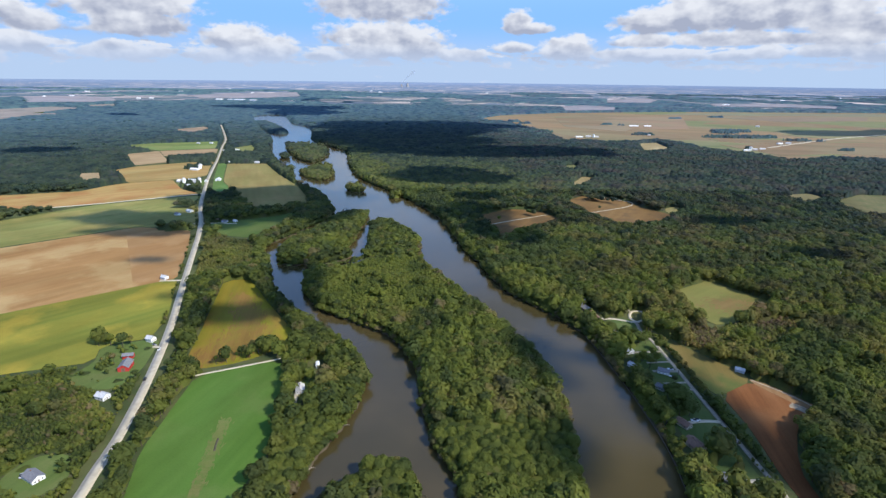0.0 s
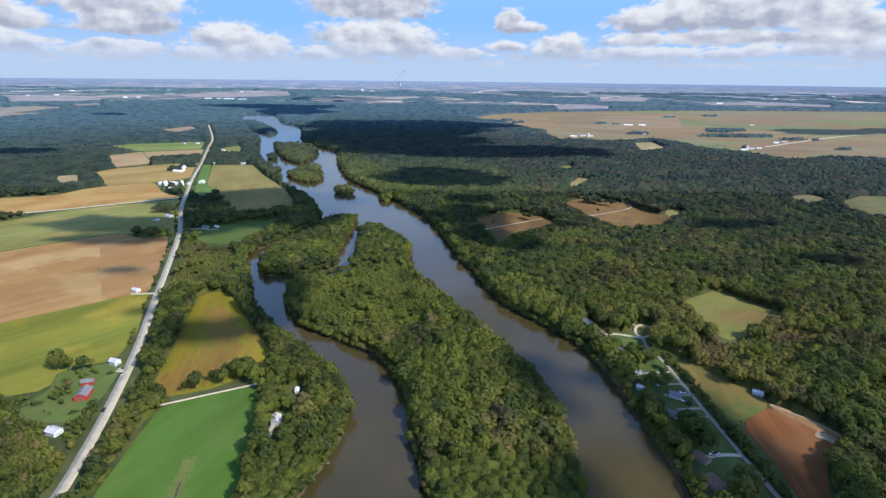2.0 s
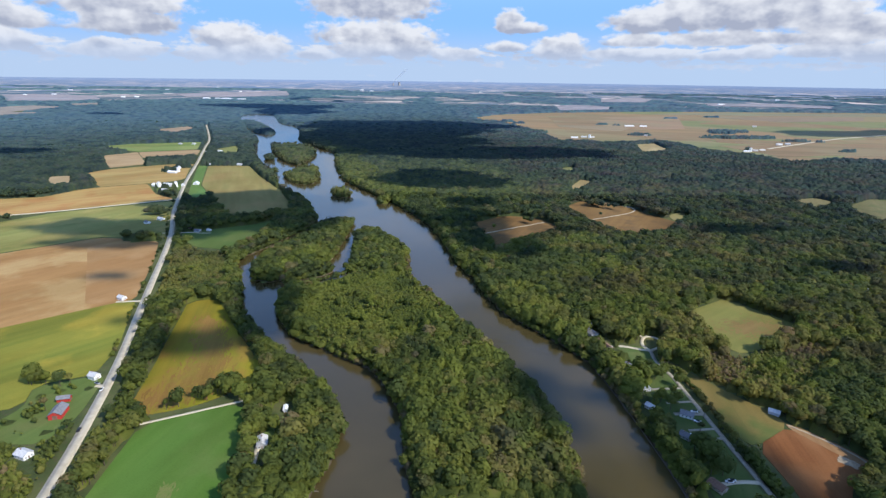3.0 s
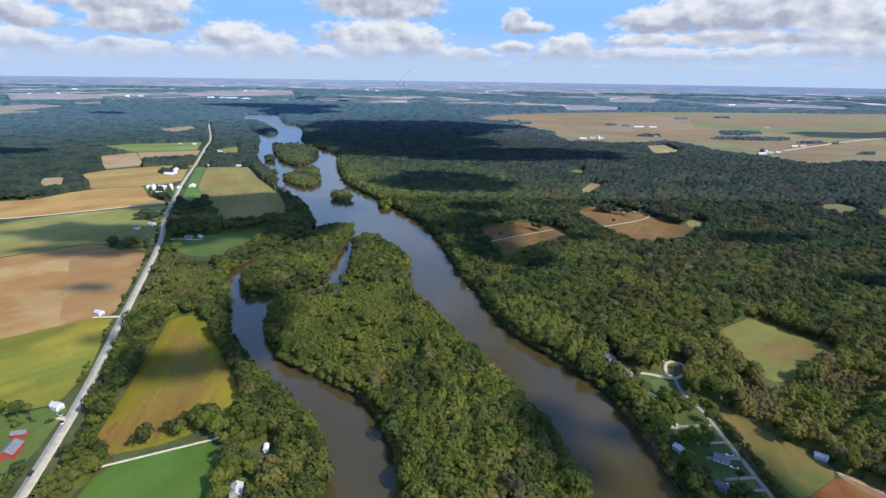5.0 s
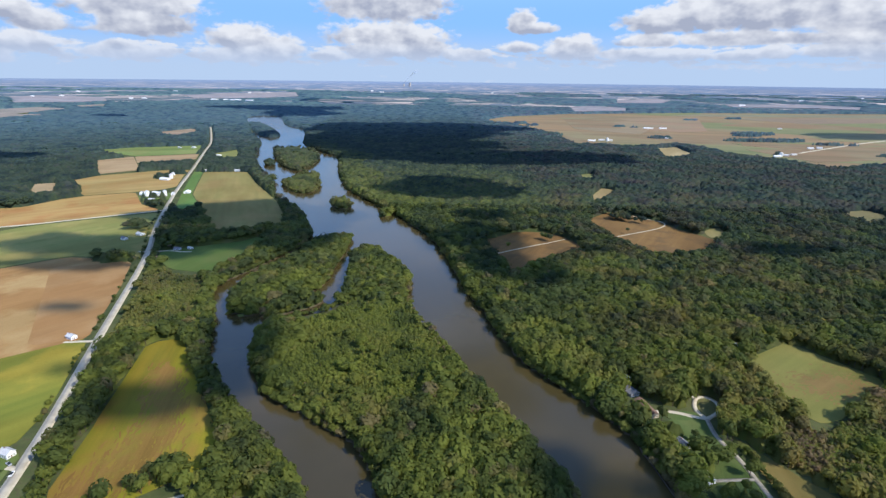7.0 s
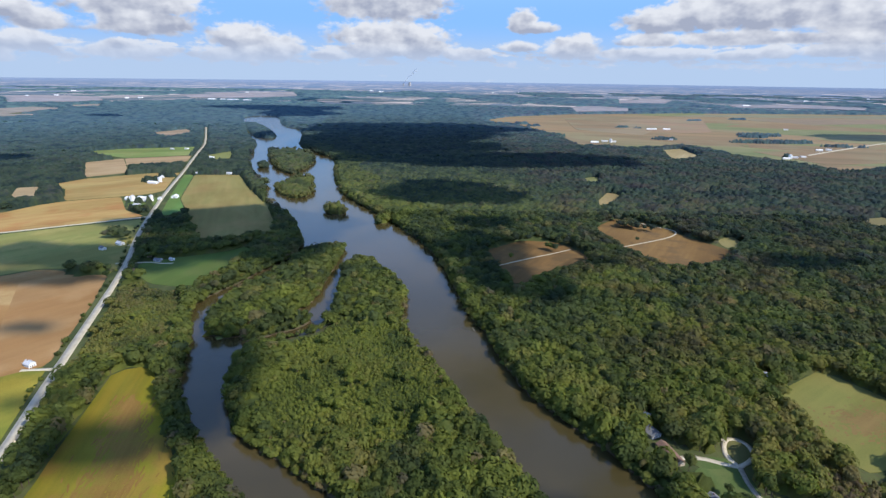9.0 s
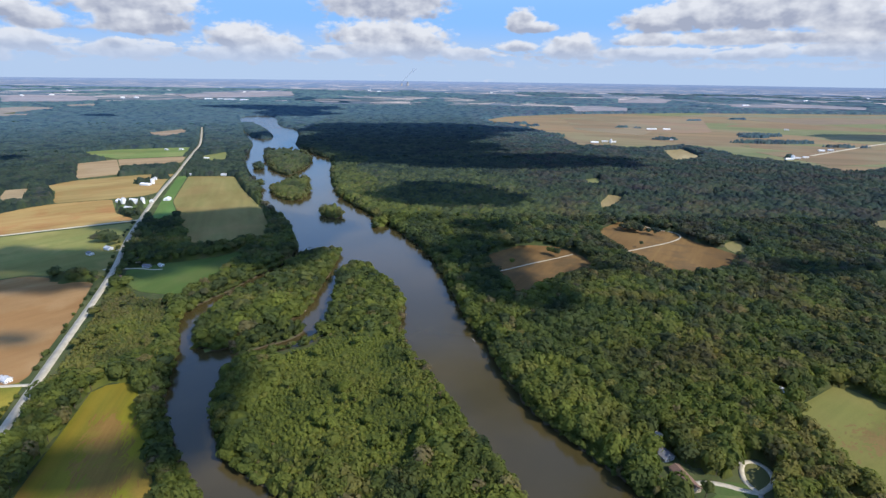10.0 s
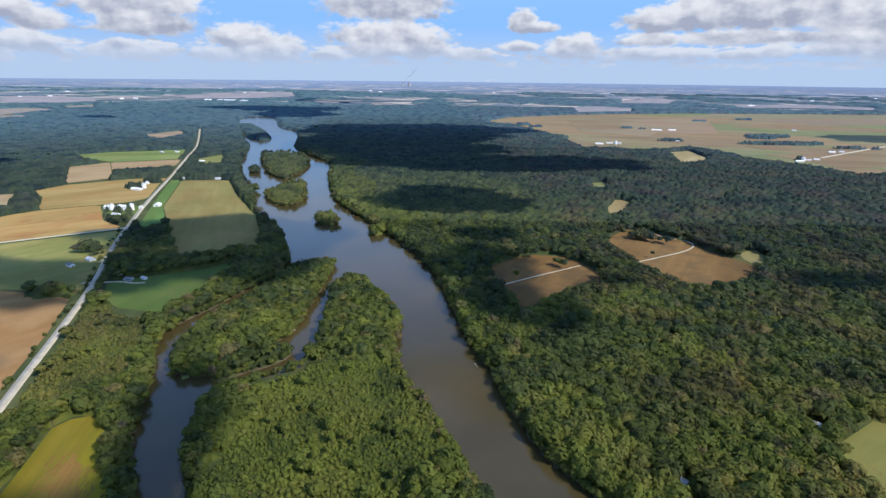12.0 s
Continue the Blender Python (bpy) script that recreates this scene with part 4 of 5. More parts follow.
for lobes in [
    [(-210, 2500, 370, 260), (70, 2560, 270, 170), (-350, 2080, 170, 220), (-110, 2200, 230, 200), (-90, 1950, 230, 150)],
    [(20, 1660, 280, 140), (290, 1660, 210, 110), (-150, 1780, 150, 150)],
    [(-1150, 3950, 420, 260), (-880, 3450, 220, 260)], [(-950, 5300, 420, 420)],
    [(-20, 1210, 100, 105), (60, 1185, 80, 60)], [(55, 985, 46, 30)],
    [(-500, 832, 90, 42), (-430, 815, 60, 36)], [(-450, 748, 75, 22)], [(-368, 624, 24, 11)],
    [(-335, 1000, 125, 88), (-235, 935, 78, 78), (-190, 1005, 56, 50)], [(-300, 855, 68, 44), (-215, 842, 56, 48), (-345, 800, 40, 30), (-385, 850, 34, 34)], [(-496, 985, 28, 24)],
    [(46, 862, 66, 60), (66, 762, 48, 54), (96, 720, 34, 30)], [(185, 812, 30, 16)],
    [(-205, 470, 38, 22), (-160, 492, 26, 26)], [(-184, 592, 24, 34), (-164, 545, 24, 34)],
    [(74, 392, 24, 40), (86, 358, 18, 14)], [(76, 276, 22, 28)], [(124, 394, 16, 12)],
    [(174, 326, 34, 58), (198, 292, 24, 40), (160, 368, 22, 26)], [(-278, 512, 26, 9)], [(-1190, 1560, 90, 60)], [(-690, 2250, 60, 70)], [(440, 822, 55, 22)], [(475, 655, 38, 26)],
    [(1800, 2480, 230, 120), (2150, 2550, 200, 130)], [(-1800, 3050, 90, 70)],
]:
    cloud(lobes)


# ------------------------------------------------------------------ buildings
def box(bm, x0, x1, y0, y1, z0, z1):
    m = Matrix.Translation(((x0 + x1) / 2, (y0 + y1) / 2, (z0 + z1) / 2)) @ Matrix.Diagonal((x1 - x0, y1 - y0, z1 - z0, 1))
    bmesh.ops.create_cube(bm, size=1, matrix=m)


def hull_walls(w2, l2, h, rise):
    """Walls with two gables, ridge along y."""
    bm = bmesh.new()
    lo = [bm.verts.new((x, y, z3)) for z3 in (-0.6, h) for x, y in ((-w2, -l2), (w2, -l2), (w2, l2), (-w2, l2))]
    tops = [bm.verts.new((0, y, h + rise)) for y in (-l2, l2)]
    for a, b, c3, d in ((1, 2, 6, 5), (3, 0, 4, 7)):
        bm.faces.new([lo[a], lo[b], lo[c3], lo[d]])
    bm.faces.new([lo[0], lo[1], lo[5], tops[0], lo[4]])
    bm.faces.new([lo[2], lo[3], lo[7], tops[1], lo[6]])
    return bm


def gable_roof(w2, l2, h, rise, over=0.5, thick=0.22):
    bm = bmesh.new()
    k = rise / w2
    for sx in (-1, 1):
        prof = [(0, h + rise + thick), (sx * (w2 + over), h - over * k + thick), (sx * (w2 + over), h - over * k), (0, h + rise)]
        a = [bm.verts.new((x, -l2 - over, z3)) for x, z3 in prof]
        b = [bm.verts.new((x, l2 + over, z3)) for x, z3 in prof]
        for i in range(4):
            j = (i + 1) % 4
            bm.faces.new([a[i], a[j], b[j], b[i]])
        bm.faces.new(a)
        bm.faces.new(b[::-1])
    bmesh.ops.recalc_face_normals(bm, faces=bm.faces[:])
    return bm


def building(name, x, y, turn, wide, long, h, rise, wall, roof, label, category="house", openings=True, chimney=False, group="", scale=1.0):
    spot = pulled([(x, y, 0.2)])[0]
    base = new(name)
    base.matrix_world = Matrix.Translation(spot) @ Matrix.Rotation(radians(turn), 4, "Z") @ Matrix.Scale(scale, 4)
    w2, l2 = wide / 2, long / 2
    part("wall", hull_walls(w2, l2, h, rise), wall, base)
    cover2 = part("roof", gable_roof(w2, l2, h, rise), roof, base)
    if openings:
        bm = bmesh.new()
        box(bm, -0.5, 0.5, -l2 - 0.06, -l2 + 0.02, 0, 2.1)
        leaf = part("door", bm, DOOR, base)
        bm = bmesh.new()
        box(bm, 0.3, 0.38, -l2 - 0.12, -l2 - 0.05, 0.95, 1.1)
        part("handle", bm, METAL, leaf)
        places = [(sx * w2, yy, True) for sx in (-1, 1) for yy in np.linspace(-l2 * 0.6, l2 * 0.6, 3)] + [(-w2 * 0.55, -l2, False), (w2 * 0.55, -l2, False)]
        for xx, yy, on_side in places:
            bm = bmesh.new()
            if on_side:
                box(bm, xx - 0.06, xx + 0.06, yy - 0.6, yy + 0.6, 0.95, 2.2)
            else:
                box(bm, xx - 0.6, xx + 0.6, yy - 0.06, yy + 0.06, 0.95, 2.2)
            sash = part("window", bm, WHITE, base)
            bm = bmesh.new()
            if on_side:
                box(bm, xx - 0.08, xx + 0.08, yy - 0.48, yy + 0.48, 1.07, 2.08)
            else:
                box(bm, xx - 0.48, xx + 0.48, yy - 0.08, yy + 0.08, 1.07, 2.08)
            part("pane", bm, GLASS, sash)
    else:
        bm = bmesh.new()
        box(bm, -w2 * 0.4, w2 * 0.4, -l2 - 0.08, -l2 + 0.02, 0, h * 0.85)
        part("barn_door", bm, GREY_WALL if wall != RED else BROWN_ROOF, base)
    if chimney:
        bm = bmesh.new()
        box(bm, -0.4, 0.4, l2 * 0.3, l2 * 0.3 + 0.8, h + rise * 0.4, h + rise + 1.0)
        part("chimney", bm, BROWN_ROOF, cover2, "brick chimney")
    tagged(base, label, category, group)
    return base


def silo(x, y, r, h, label="pale metal grain silo beside farm sheds"):
    base = new("silo")
    base.location = pulled([(x, y, 0)])[0]
    bm = bmesh.new()
    bmesh.ops.create_cone(bm, segments=20, radius1=r, radius2=r, depth=h, cap_ends=True, matrix=Matrix.Translation((0, 0, h / 2)))
    part("cylinder", bm, WHITE, base)
    bm = bmesh.new()
    bmesh.ops.create_cone(bm, segments=20, radius1=r * 1.05, radius2=0.3, depth=r * 0.7, cap_ends=True, matrix=Matrix.Translation((0, 0, h + r * 0.35)))
    part("roof", bm, METAL, base)
    tagged(base, label, "silo", "farm silos")


WOODEN_HOUSE, SHEDS = "houses", "farm sheds"
# x, y, turn, width, length, wall height, roof rise, wall, roof, label
HOUSES = [
    (-232, 246, 62, 9, 14, 3.2, 2.6, WHITE, SHINGLE, "white farmhouse with dark grey shingle roof beside a lawn"),
    (-242, 326, 70, 8, 11, 3.4, 2.4, WHITE, METAL, "white house with pale roof among trees"),
    (-253, 412, 70, 7, 9, 4.2, 2.6, WHITE, METAL, "small white house beside the road"),
    (-316, 560, 65, 7, 10, 3.6, 2.4, WHITE, METAL, "white house at the edge of a brown field"),
    (-104, 338, 15, 8, 12, 3.2, 2.4, GREY_WALL, METAL, "grey-blue cottage hidden in riverside trees"),
    (161, 281, 20, 11, 15, 3.0, 2.4, TAN_WALL, BROWN_ROOF, "cottage with brown shingle roof above the river"),
    (163, 302, 30, 8, 12, 3.0, 2.2, TAN_WALL, BROWN_ROOF, "cottage with reddish brown roof and green lawn"),
    (167, 250, 40, 8, 10, 3.0, 2.2, GREY_WALL, SHINGLE, "grey cottage at the end of a drive"),
    (159, 402, 15, 8, 10, 3.0, 2.0, WHITE, METAL, "white riverside cottage among trees"),
    (176, 369, 60, 8, 11, 3.0, 2.2, WHITE, SHINGLE, "white cottage with grey roof by the lane"),
    (154, 378, 30, 6, 7, 3.0, 1.8, WHITE, METAL, "small white shed on the river bank"),
    (158, 432, 20, 7, 10, 3.0, 2.0, GREY_WALL, SHINGLE, "grey riverside cottage under trees"),
    (165, 346, 40, 7, 9, 3.0, 2.0, WHITE, SHINGLE, "white cottage beside a dark tree"),
    (144, 490, 25, 10, 13, 3.0, 2.2, GREY_WALL, SHINGLE, "grey cottage with pale gable on the wooded bank"),
    (147, 508, 40, 6, 8, 3.0, 2.0, WHITE, METAL, "small white cottage on the wooded bank"),
    (148, 469, 14, 9, 25, 3.2, 2.4, TAN_WALL, BROWN_ROOF, "long house with reddish brown roof beside the river"),
    (366, 788, 70, 9, 16, 3.2, 2.2, WHITE, METAL, "white house in a wood clearing"),
    (482, 598, 40, 8, 10, 3.0, 2.0, WHITE, METAL, "white cabin deep in the woods"),
    (260, 562, 40, 7, 9, 3.0, 2.0, WHITE, METAL, "white cabin at the edge of a meadow"),
    (20, 809, 20, 7, 9, 3.0, 2.0, WHITE, METAL, "white cabin on the wooded river bank"),
    (27, 818, 40, 6, 7, 3.0, 2.0, WHITE, METAL, "small white cabin on the wooded river bank"),
    (-431, 872, 60, 9, 14, 3.4, 2.4, WHITE, METAL, "white roadside house among trees"),
    (-441, 850, 60, 8, 11, 3.4, 2.2, WHITE, SHINGLE, "white roadside house with grey roof"),
    (-346, 808, 80, 7, 12, 3.0, 2.0, GREY_WALL, SHINGLE, "long pale house beside a green meadow"),
    (-331, 812, 60, 6, 8, 2.8, 1.8, WHITE, METAL, "white house beside a green meadow"),
    (-367, 826, 30, 8, 11, 3.2, 2.2, TAN_WALL, SHINGLE, "tan house in the trees"),
    (-352, 767, 40, 8, 10, 3.2, 2.2, GREY_WALL, BROWN_ROOF, "small house with brown roof by the meadow"),
]
BARNS = [
    (-571, 1138, 75, 14, 22, 4.5, 3.5, WHITE, WHITE, "large white metal farm shed"),
    (-551, 1142, 75, 13, 20, 4.5, 3.5, WHITE, WHITE, "white metal farm shed"),
    (-540, 1134, 20, 12, 24, 4.5, 3.5, WHITE, METAL, "white barn in a farmyard"),
    (-532, 1091, 75, 9, 16, 3.5, 2.5, WHITE, METAL, "white farmhouse shed beside golden field"),
    (-500, 1160, 10, 14, 16, 4.5, 3.0, WHITE, WHITE, "white shed on a green strip by the road"),
    (-520, 1143, 20, 8, 10, 4.0, 2.5, WHITE, METAL, "small white shed by the road"),
    (-612, 1292, 75, 11, 30, 4.0, 3.0, WHITE, WHITE, "long white farm shed with trees behind"),
    (-626, 1356, 30, 10, 14, 4.5, 3.0, WHITE, METAL, "white barn among farm trees"),
    (238, 372, 55, 6, 9, 3.0, 1.8, GREY_WALL, METAL, "pale metal-roofed shed beside the strip meadow"),
    (-677, 1650, 70, 9, 24, 3.0, 2.0, WHITE, WHITE, "low white shed beside the river meadow"),
    (-650, 1668, 70, 9, 20, 3.0, 2.0, WHITE, WHITE, "low white shed beside the river meadow"),
    (-576, 1412, 80, 9, 18, 3.5, 2.5, WHITE, METAL, "pale shed at a field's end"),
    (-500, 1416, 80, 9, 18, 3.5, 2.5, WHITE, METAL, "pale shed in a tree row"),
    (-575, 1600, 20, 8, 14, 3.5, 2.5, WHITE, METAL, "white cabin near the river"),
    (-800, 1836, 70, 10, 16, 3.5, 2.5, WHITE, METAL, "white farm building by hay strip"),
    (-840, 1826, 70, 10, 14, 3.5, 2.5, GREY_WALL, METAL, "grey farm building by hay strip"),
    (545, 2170, 80, 14, 36, 4.5, 3, WHITE, WHITE, "white farm shed on the wide plain"),
    (590, 2200, 80, 14, 30, 4.5, 3, WHITE, METAL, "white farm shed on the wide plain"),
    (620, 2190, 80, 12, 22, 4.5, 3, WHITE, METAL, "pale farm building on the wide plain"),
    (960, 2743, 85, 16, 60, 5, 3, WHITE, WHITE, "long white livestock shed on the plain"),
    (1030, 2743, 85, 16, 44, 5, 3, WHITE, WHITE, "long white livestock shed on the plain"),
    (872, 2290, 60, 10, 16, 4, 3, WHITE, METAL, "white farmhouse beside a small grove"),
    (1018, 1795, 80, 12, 26, 4.5, 3, WHITE, WHITE, "white farm shed at the wood's edge"),
    (1060, 1820, 70, 12, 20, 4.5, 3, WHITE, METAL, "white barn at the wood's edge"),
    (1095, 1838, 85, 10, 22, 4, 3, WHITE, METAL, "white farmhouse at the wood's edge"),
    (1257, 2008, 80, 12, 26, 4.5, 3, WHITE, WHITE, "white farm shed by a field road"),
    (1300, 2026, 70, 12, 22, 4.5, 3, WHITE, METAL, "white barn by a field road"),
    (1625, 2806, 70, 14, 24, 5, 3, WHITE, METAL, "white farm building far out on the plain"),
    (-2183, 5258, 80, 40, 60, 10, 5, WHITE, WHITE, "large white distant warehouse beyond the woods"),
    (-2080, 5280, 80, 40, 50, 8, 4, WHITE, WHITE, "white distant warehouse beyond the woods"),
    (-1960, 5190, 80, 50, 100, 10, 5, WHITE, WHITE, "long white distant warehouse beyond the woods"),
    (-1800, 5110, 80, 50, 70, 10, 5, WHITE, WHITE, "white distant warehouse beyond the woods"),
]
for row in HOUSES:
    building("house", *row, chimney=True, group=WOODEN_HOUSE, scale=0.76)
for row in BARNS:
    far = math.hypot(row[0] - HUB[0], row[1] - HUB[1])
    kept = math.hypot(*(pulled([(row[0], row[1], 0)])[0] - HUB)[:2]) / far
    building("farm_shed", *row, category="shed", openings=False, group=SHEDS, scale=min(0.74, kept))
for k, (x, y) in enumerate([(-4150, 5600), (-4000, 5800), (-4900, 7400), (-3050, 5400), (-2950, 5450), (-3900, 8000), (-3900, 9800), (-1300, 9500), (-1050, 8800), (700, 9000), (1150, 9200), (2000, 8200), (6000, 8200), (4300, 6900), (2800, 5400), (-2700, 7600)]):
    kept = math.hypot(*(pulled([(x, y, 0)])[0] - HUB)[:2]) / math.hypot(x - HUB[0], y - HUB[1])
    building("farm_shed", x, y, 75 + 9 * (k % 4), 16, 34 + 14 * (k % 3), 7, 4, WHITE, WHITE, "white farm buildings far off on the plain", "shed", False, group=SHEDS, scale=kept)
building("red_barn", -249, 367, 12, 8.5, 13, 3.8, 2.6, RED, SHINGLE, "red wooden barn with grey roof on a lawn", "barn", False, scale=0.92)
building("red_lean_to", -256, 383, 102, 4, 8, 2.8, 1.4, RED, SHINGLE, "small red wooden shed beside the barn", "shed", False)
building("trailer", -99, 373, 10, 2.4, 5.5, 2.4, 0.5, WHITE, WHITE, "white camper trailer on a small lawn", "trailer", False)
for x, y, r, h in ((-561, 1128, 4, 9), (-528, 1130, 3.5, 10), (-607, 1310, 4, 9), (1036, 1806, 5, 11), (606, 2180, 5, 11)):
    silo(x, y, r, h)


def car(x, y, turn, paint=CAR_PAINT, label="dark car driving on the pale country road"):
    base = new("car")
    base.matrix_world = pose(x, y, 0.5, 0, 0, turn)
    bm = bmesh.new()
    box(bm, -0.9, 0.9, -2.3, 2.3, 0.35, 0.95)
    bmesh.ops.bevel(bm, geom=bm.edges[:], offset=0.15, segments=2, affect="EDGES")
    part("body", bm, paint, base)
    bm = bmesh.new()
    box(bm, -0.8, 0.8, -1.5, 1.0, 0.9, 1.5)
    bmesh.ops.bevel(bm, geom=bm.edges[:], offset=0.2, segments=2, affect="EDGES")
    part("cabin", bm, GLASS, base)
    for sx in (-0.85, 0.85):
        for sy in (-1.45, 1.45):
            bm = bmesh.new()
            bmesh.ops.create_cone(bm, segments=14, radius1=0.34, radius2=0.34, depth=0.22, cap_ends=True, matrix=Matrix.Translation((sx, sy, 0.34)) @ Matrix.Rotation(radians(90), 4, "Y"))
            part("wheel", bm, TYRE, base)
    tagged(base, label, "car")


car(-225, 350, 14)
car(-238, 396, 14, WHITE, "white car driving on the pale country road")
# low sand heap at the edge of the bare field
bm = bmesh.new()
bmesh.ops.create_grid(bm, x_segments=28, y_segments=28, size=1)
for q in bm.verts:
    r = math.hypot(q.co.x, q.co.y)
    f = max(0.0, 1 - r) ** 0.8
    q.co = (q.co.x * 5.5 * (1 + 0.25 * noise.noise(q.co * 1.7)), q.co.y * 3.6 * (1 + 0.3 * noise.noise(q.co * 1.9 + Vector((4, 1, 0)))), f * (1.1 + 0.8 * noise.noise(q.co * 3.1)) - 0.12)
heap = part("sand_heap", bm, SAND, None)
heap.matrix_world = pose(254, 323, 0.5, 0, 0, -48)
tagged(heap, "low pale sand heap spread on bare earth", "heap")
for x, y, turn in ((177, 368, 20), (180, 362, 70), (183, 373, 80), (170, 347, 40), (172, 306, 80), (174, 307, 85), (-246, 404, 60), (-240, 247, 30)):
    car(x, y, turn, WHITE if x > 0 else GREY_WALL, "pale parked car beside a house")


# power station on the skyline, drawn in with the far country
def chimney_stack(x, y, r, h, mat, label):
    spot = pulled([(x, y, 0)])[0]
    k = math.hypot(*(spot - HUB)[:2]) / math.hypot(x - HUB[0], y - HUB[1])
    bm = bmesh.new()
    rings = []
    for z3, rr in ((0, 1.0), (0.35, 0.8), (0.7, 0.66), (1.0, 0.72)):
        rings.append([bm.verts.new((r * rr * math.cos(a), r * rr * math.sin(a), z3 * h)) for a in np.linspace(0, 2 * math.pi, 16, endpoint=False)])
    for a, b in zip(rings[:-1], rings[1:]):
        for i in range(16):
            bm.faces.new([a[i], a[(i + 1) % 16], b[(i + 1) % 16], b[i]])
    bm.faces.new(rings[-1])
    ob = part("cooling_tower", bm, mat, None)
    ob.matrix_world = Matrix.Translation(spot) @ Matrix.Scale(k, 4)
    tagged(ob, label, "tower", "power station towers")


chimney_stack(-1080, 15500, 34, 95, CONCRETE, "pale cooling tower far off on the skyline")
chimney_stack(-1230, 15300, 22, 70, CONCRETE, "smaller pale cooling tower far off on the skyline")


# ------------------------------------------------------------------ woods
rng = np.random.default_rng(7)


def icosphere(subdivisions):
    bm = bmesh.new()
    bmesh.ops.create_icosphere(bm, subdivisions=subdivisions, radius=1)
    bm.verts.ensure_lookup_table()
    vv = np.array([q.co for q in bm.verts])
    ff = np.array([[q.index for q in f.verts] for f in bm.faces])
    bm.free()
    return vv, ff


def crown_mesh(subdivisions, leaves, leaf, seed, lumps=5):
    """A crown about one across: rounded heaps of foliage with clefts between, and leaf clumps standing off them, open below."""
    r = np.random.default_rng(seed)
    heads = r.normal(size=(lumps, 3))
    heads[:, 2] = np.abs(heads[:, 2]) * 0.8
    heads /= np.linalg.norm(heads, axis=1)[:, None]
    size_of = r.uniform(0.86, 1.1, lumps)

    def bulge(d):
        near2 = ((d @ heads.T) * size_of).max(1)
        return 0.64 + 0.40 * np.sqrt(np.clip((near2 - 0.4) / 0.6, 0, 1.1))

    vv, ff = icosphere(subdivisions)
    ff = ff[vv[ff][:, :, 2].mean(1) > -0.45]
    heart = vv * (bulge(vv) * r.uniform(0.9, 1.06, len(vv)))[:, None] * (0.90 if leaves else 0.97)
    verts, tris = [heart], [ff]
    d = r.normal(size=(leaves, 3))
    d[:, 2] = np.where(d[:, 2] < -0.2, -d[:, 2], d[:, 2])
    d /= np.linalg.norm(d, axis=1)[:, None]
    centre = d * (bulge(d) * r.uniform(0.90, 1.08, leaves))[:, None]
    # clumps lie along the heap they grow on
    heap_at = heads[((d @ heads.T) * size_of).argmax(1)] * 0.42
    n2 = centre - heap_at
    n2 /= np.linalg.norm(n2, axis=1)[:, None]
    n2 = n2 + r.normal(size=(leaves, 3)) * 0.22 + np.array([0, 0, 0.12])
    n2 /= np.linalg.norm(n2, axis=1)[:, None]
    u = np.cross(n2, r.normal(size=(leaves, 3)))
    u /= np.linalg.norm(u, axis=1)[:, None]
    v2 = np.cross(n2, u)
    size = leaf * r.uniform(0.6, 1.25, leaves)[:, None]
    clumps = [centre + size * (u * a + v2 * b) + n2 * size * c3 for a, b, c3 in ((-1, -0.55, -0.1), (0.95, -0.6, 0.05), (0.1, 1.1, -0.1))]
    base = len(heart)
    verts.append(np.stack(clumps, 1).reshape(-1, 3))
    tris.append(base + np.arange(leaves * 3).reshape(-1, 3))
    return np.vstack(verts), np.vstack(tris)


def spread(x0, x1, y0, y1, gap):
    """Stems on a shaken triangular grid."""
    xx = np.arange(x0, x1, gap)
    yy = np.arange(y0, y1, gap * 0.87)
    gx, gy = np.meshgrid(xx, yy)
    gx = gx + (np.arange(len(yy)) % 2)[:, None] * gap / 2
    p = np.stack([gx.ravel(), gy.ravel()], 1)
    return p + rng.uniform(-0.42, 0.42, p.shape) * gap


# single groves that stand in open fields: x, y, half lengths
GROVES = [(1330, 2510, 90, 42), (1270, 2440, 60, 30), (1225, 2235, 150, 30), (1330, 2250, 60, 24), (850, 2308, 45, 20), (850, 2835, 34, 10), (905, 2800, 30, 8), (962, 2757, 38, 14), (1425, 3360, 50, 25), (1756, 3515, 50, 25),
          (1400, 2120, 60, 12), (1470, 2116, 30, 8), (1370, 1822, 30, 10), (380, 2980, 36, 40), (430, 2870, 30, 30), (432, 2378, 45, 40), (1045, 1835, 16, 14), (149, 873, 8, 7), (134, 851, 4, 3), (90, 834, 5, 3), (275, 912, 5, 4), (318, 973, 4, 4), (284, 1030, 4, 6), (118, 905, 5, 3), (292, 999, 20, 16), (312, 975, 9, 6), (-625, 1310, 18, 10),
          (-618, 1372, 22, 12), (-545, 1120, 8, 5), (-528, 1155, 6, 6), (-404, 766, 30, 8), (-455, 905, 16, 12), (-268, 368, 5, 5), (-290, 404, 8, 4), (-268, 404, 7, 4), (-146, 396, 14, 8), (-160, 386, 9, 5), (-181, 372, 4, 2.5), (-172, 377, 4, 3), (-430, 893, 10, 8)]


OPEN_LAND = [(-900, 800), (-741, 855), (-560, 950), (-478, 1000), (-466, 1040), (-560, 970), (-740, 890), (-900, 850)]


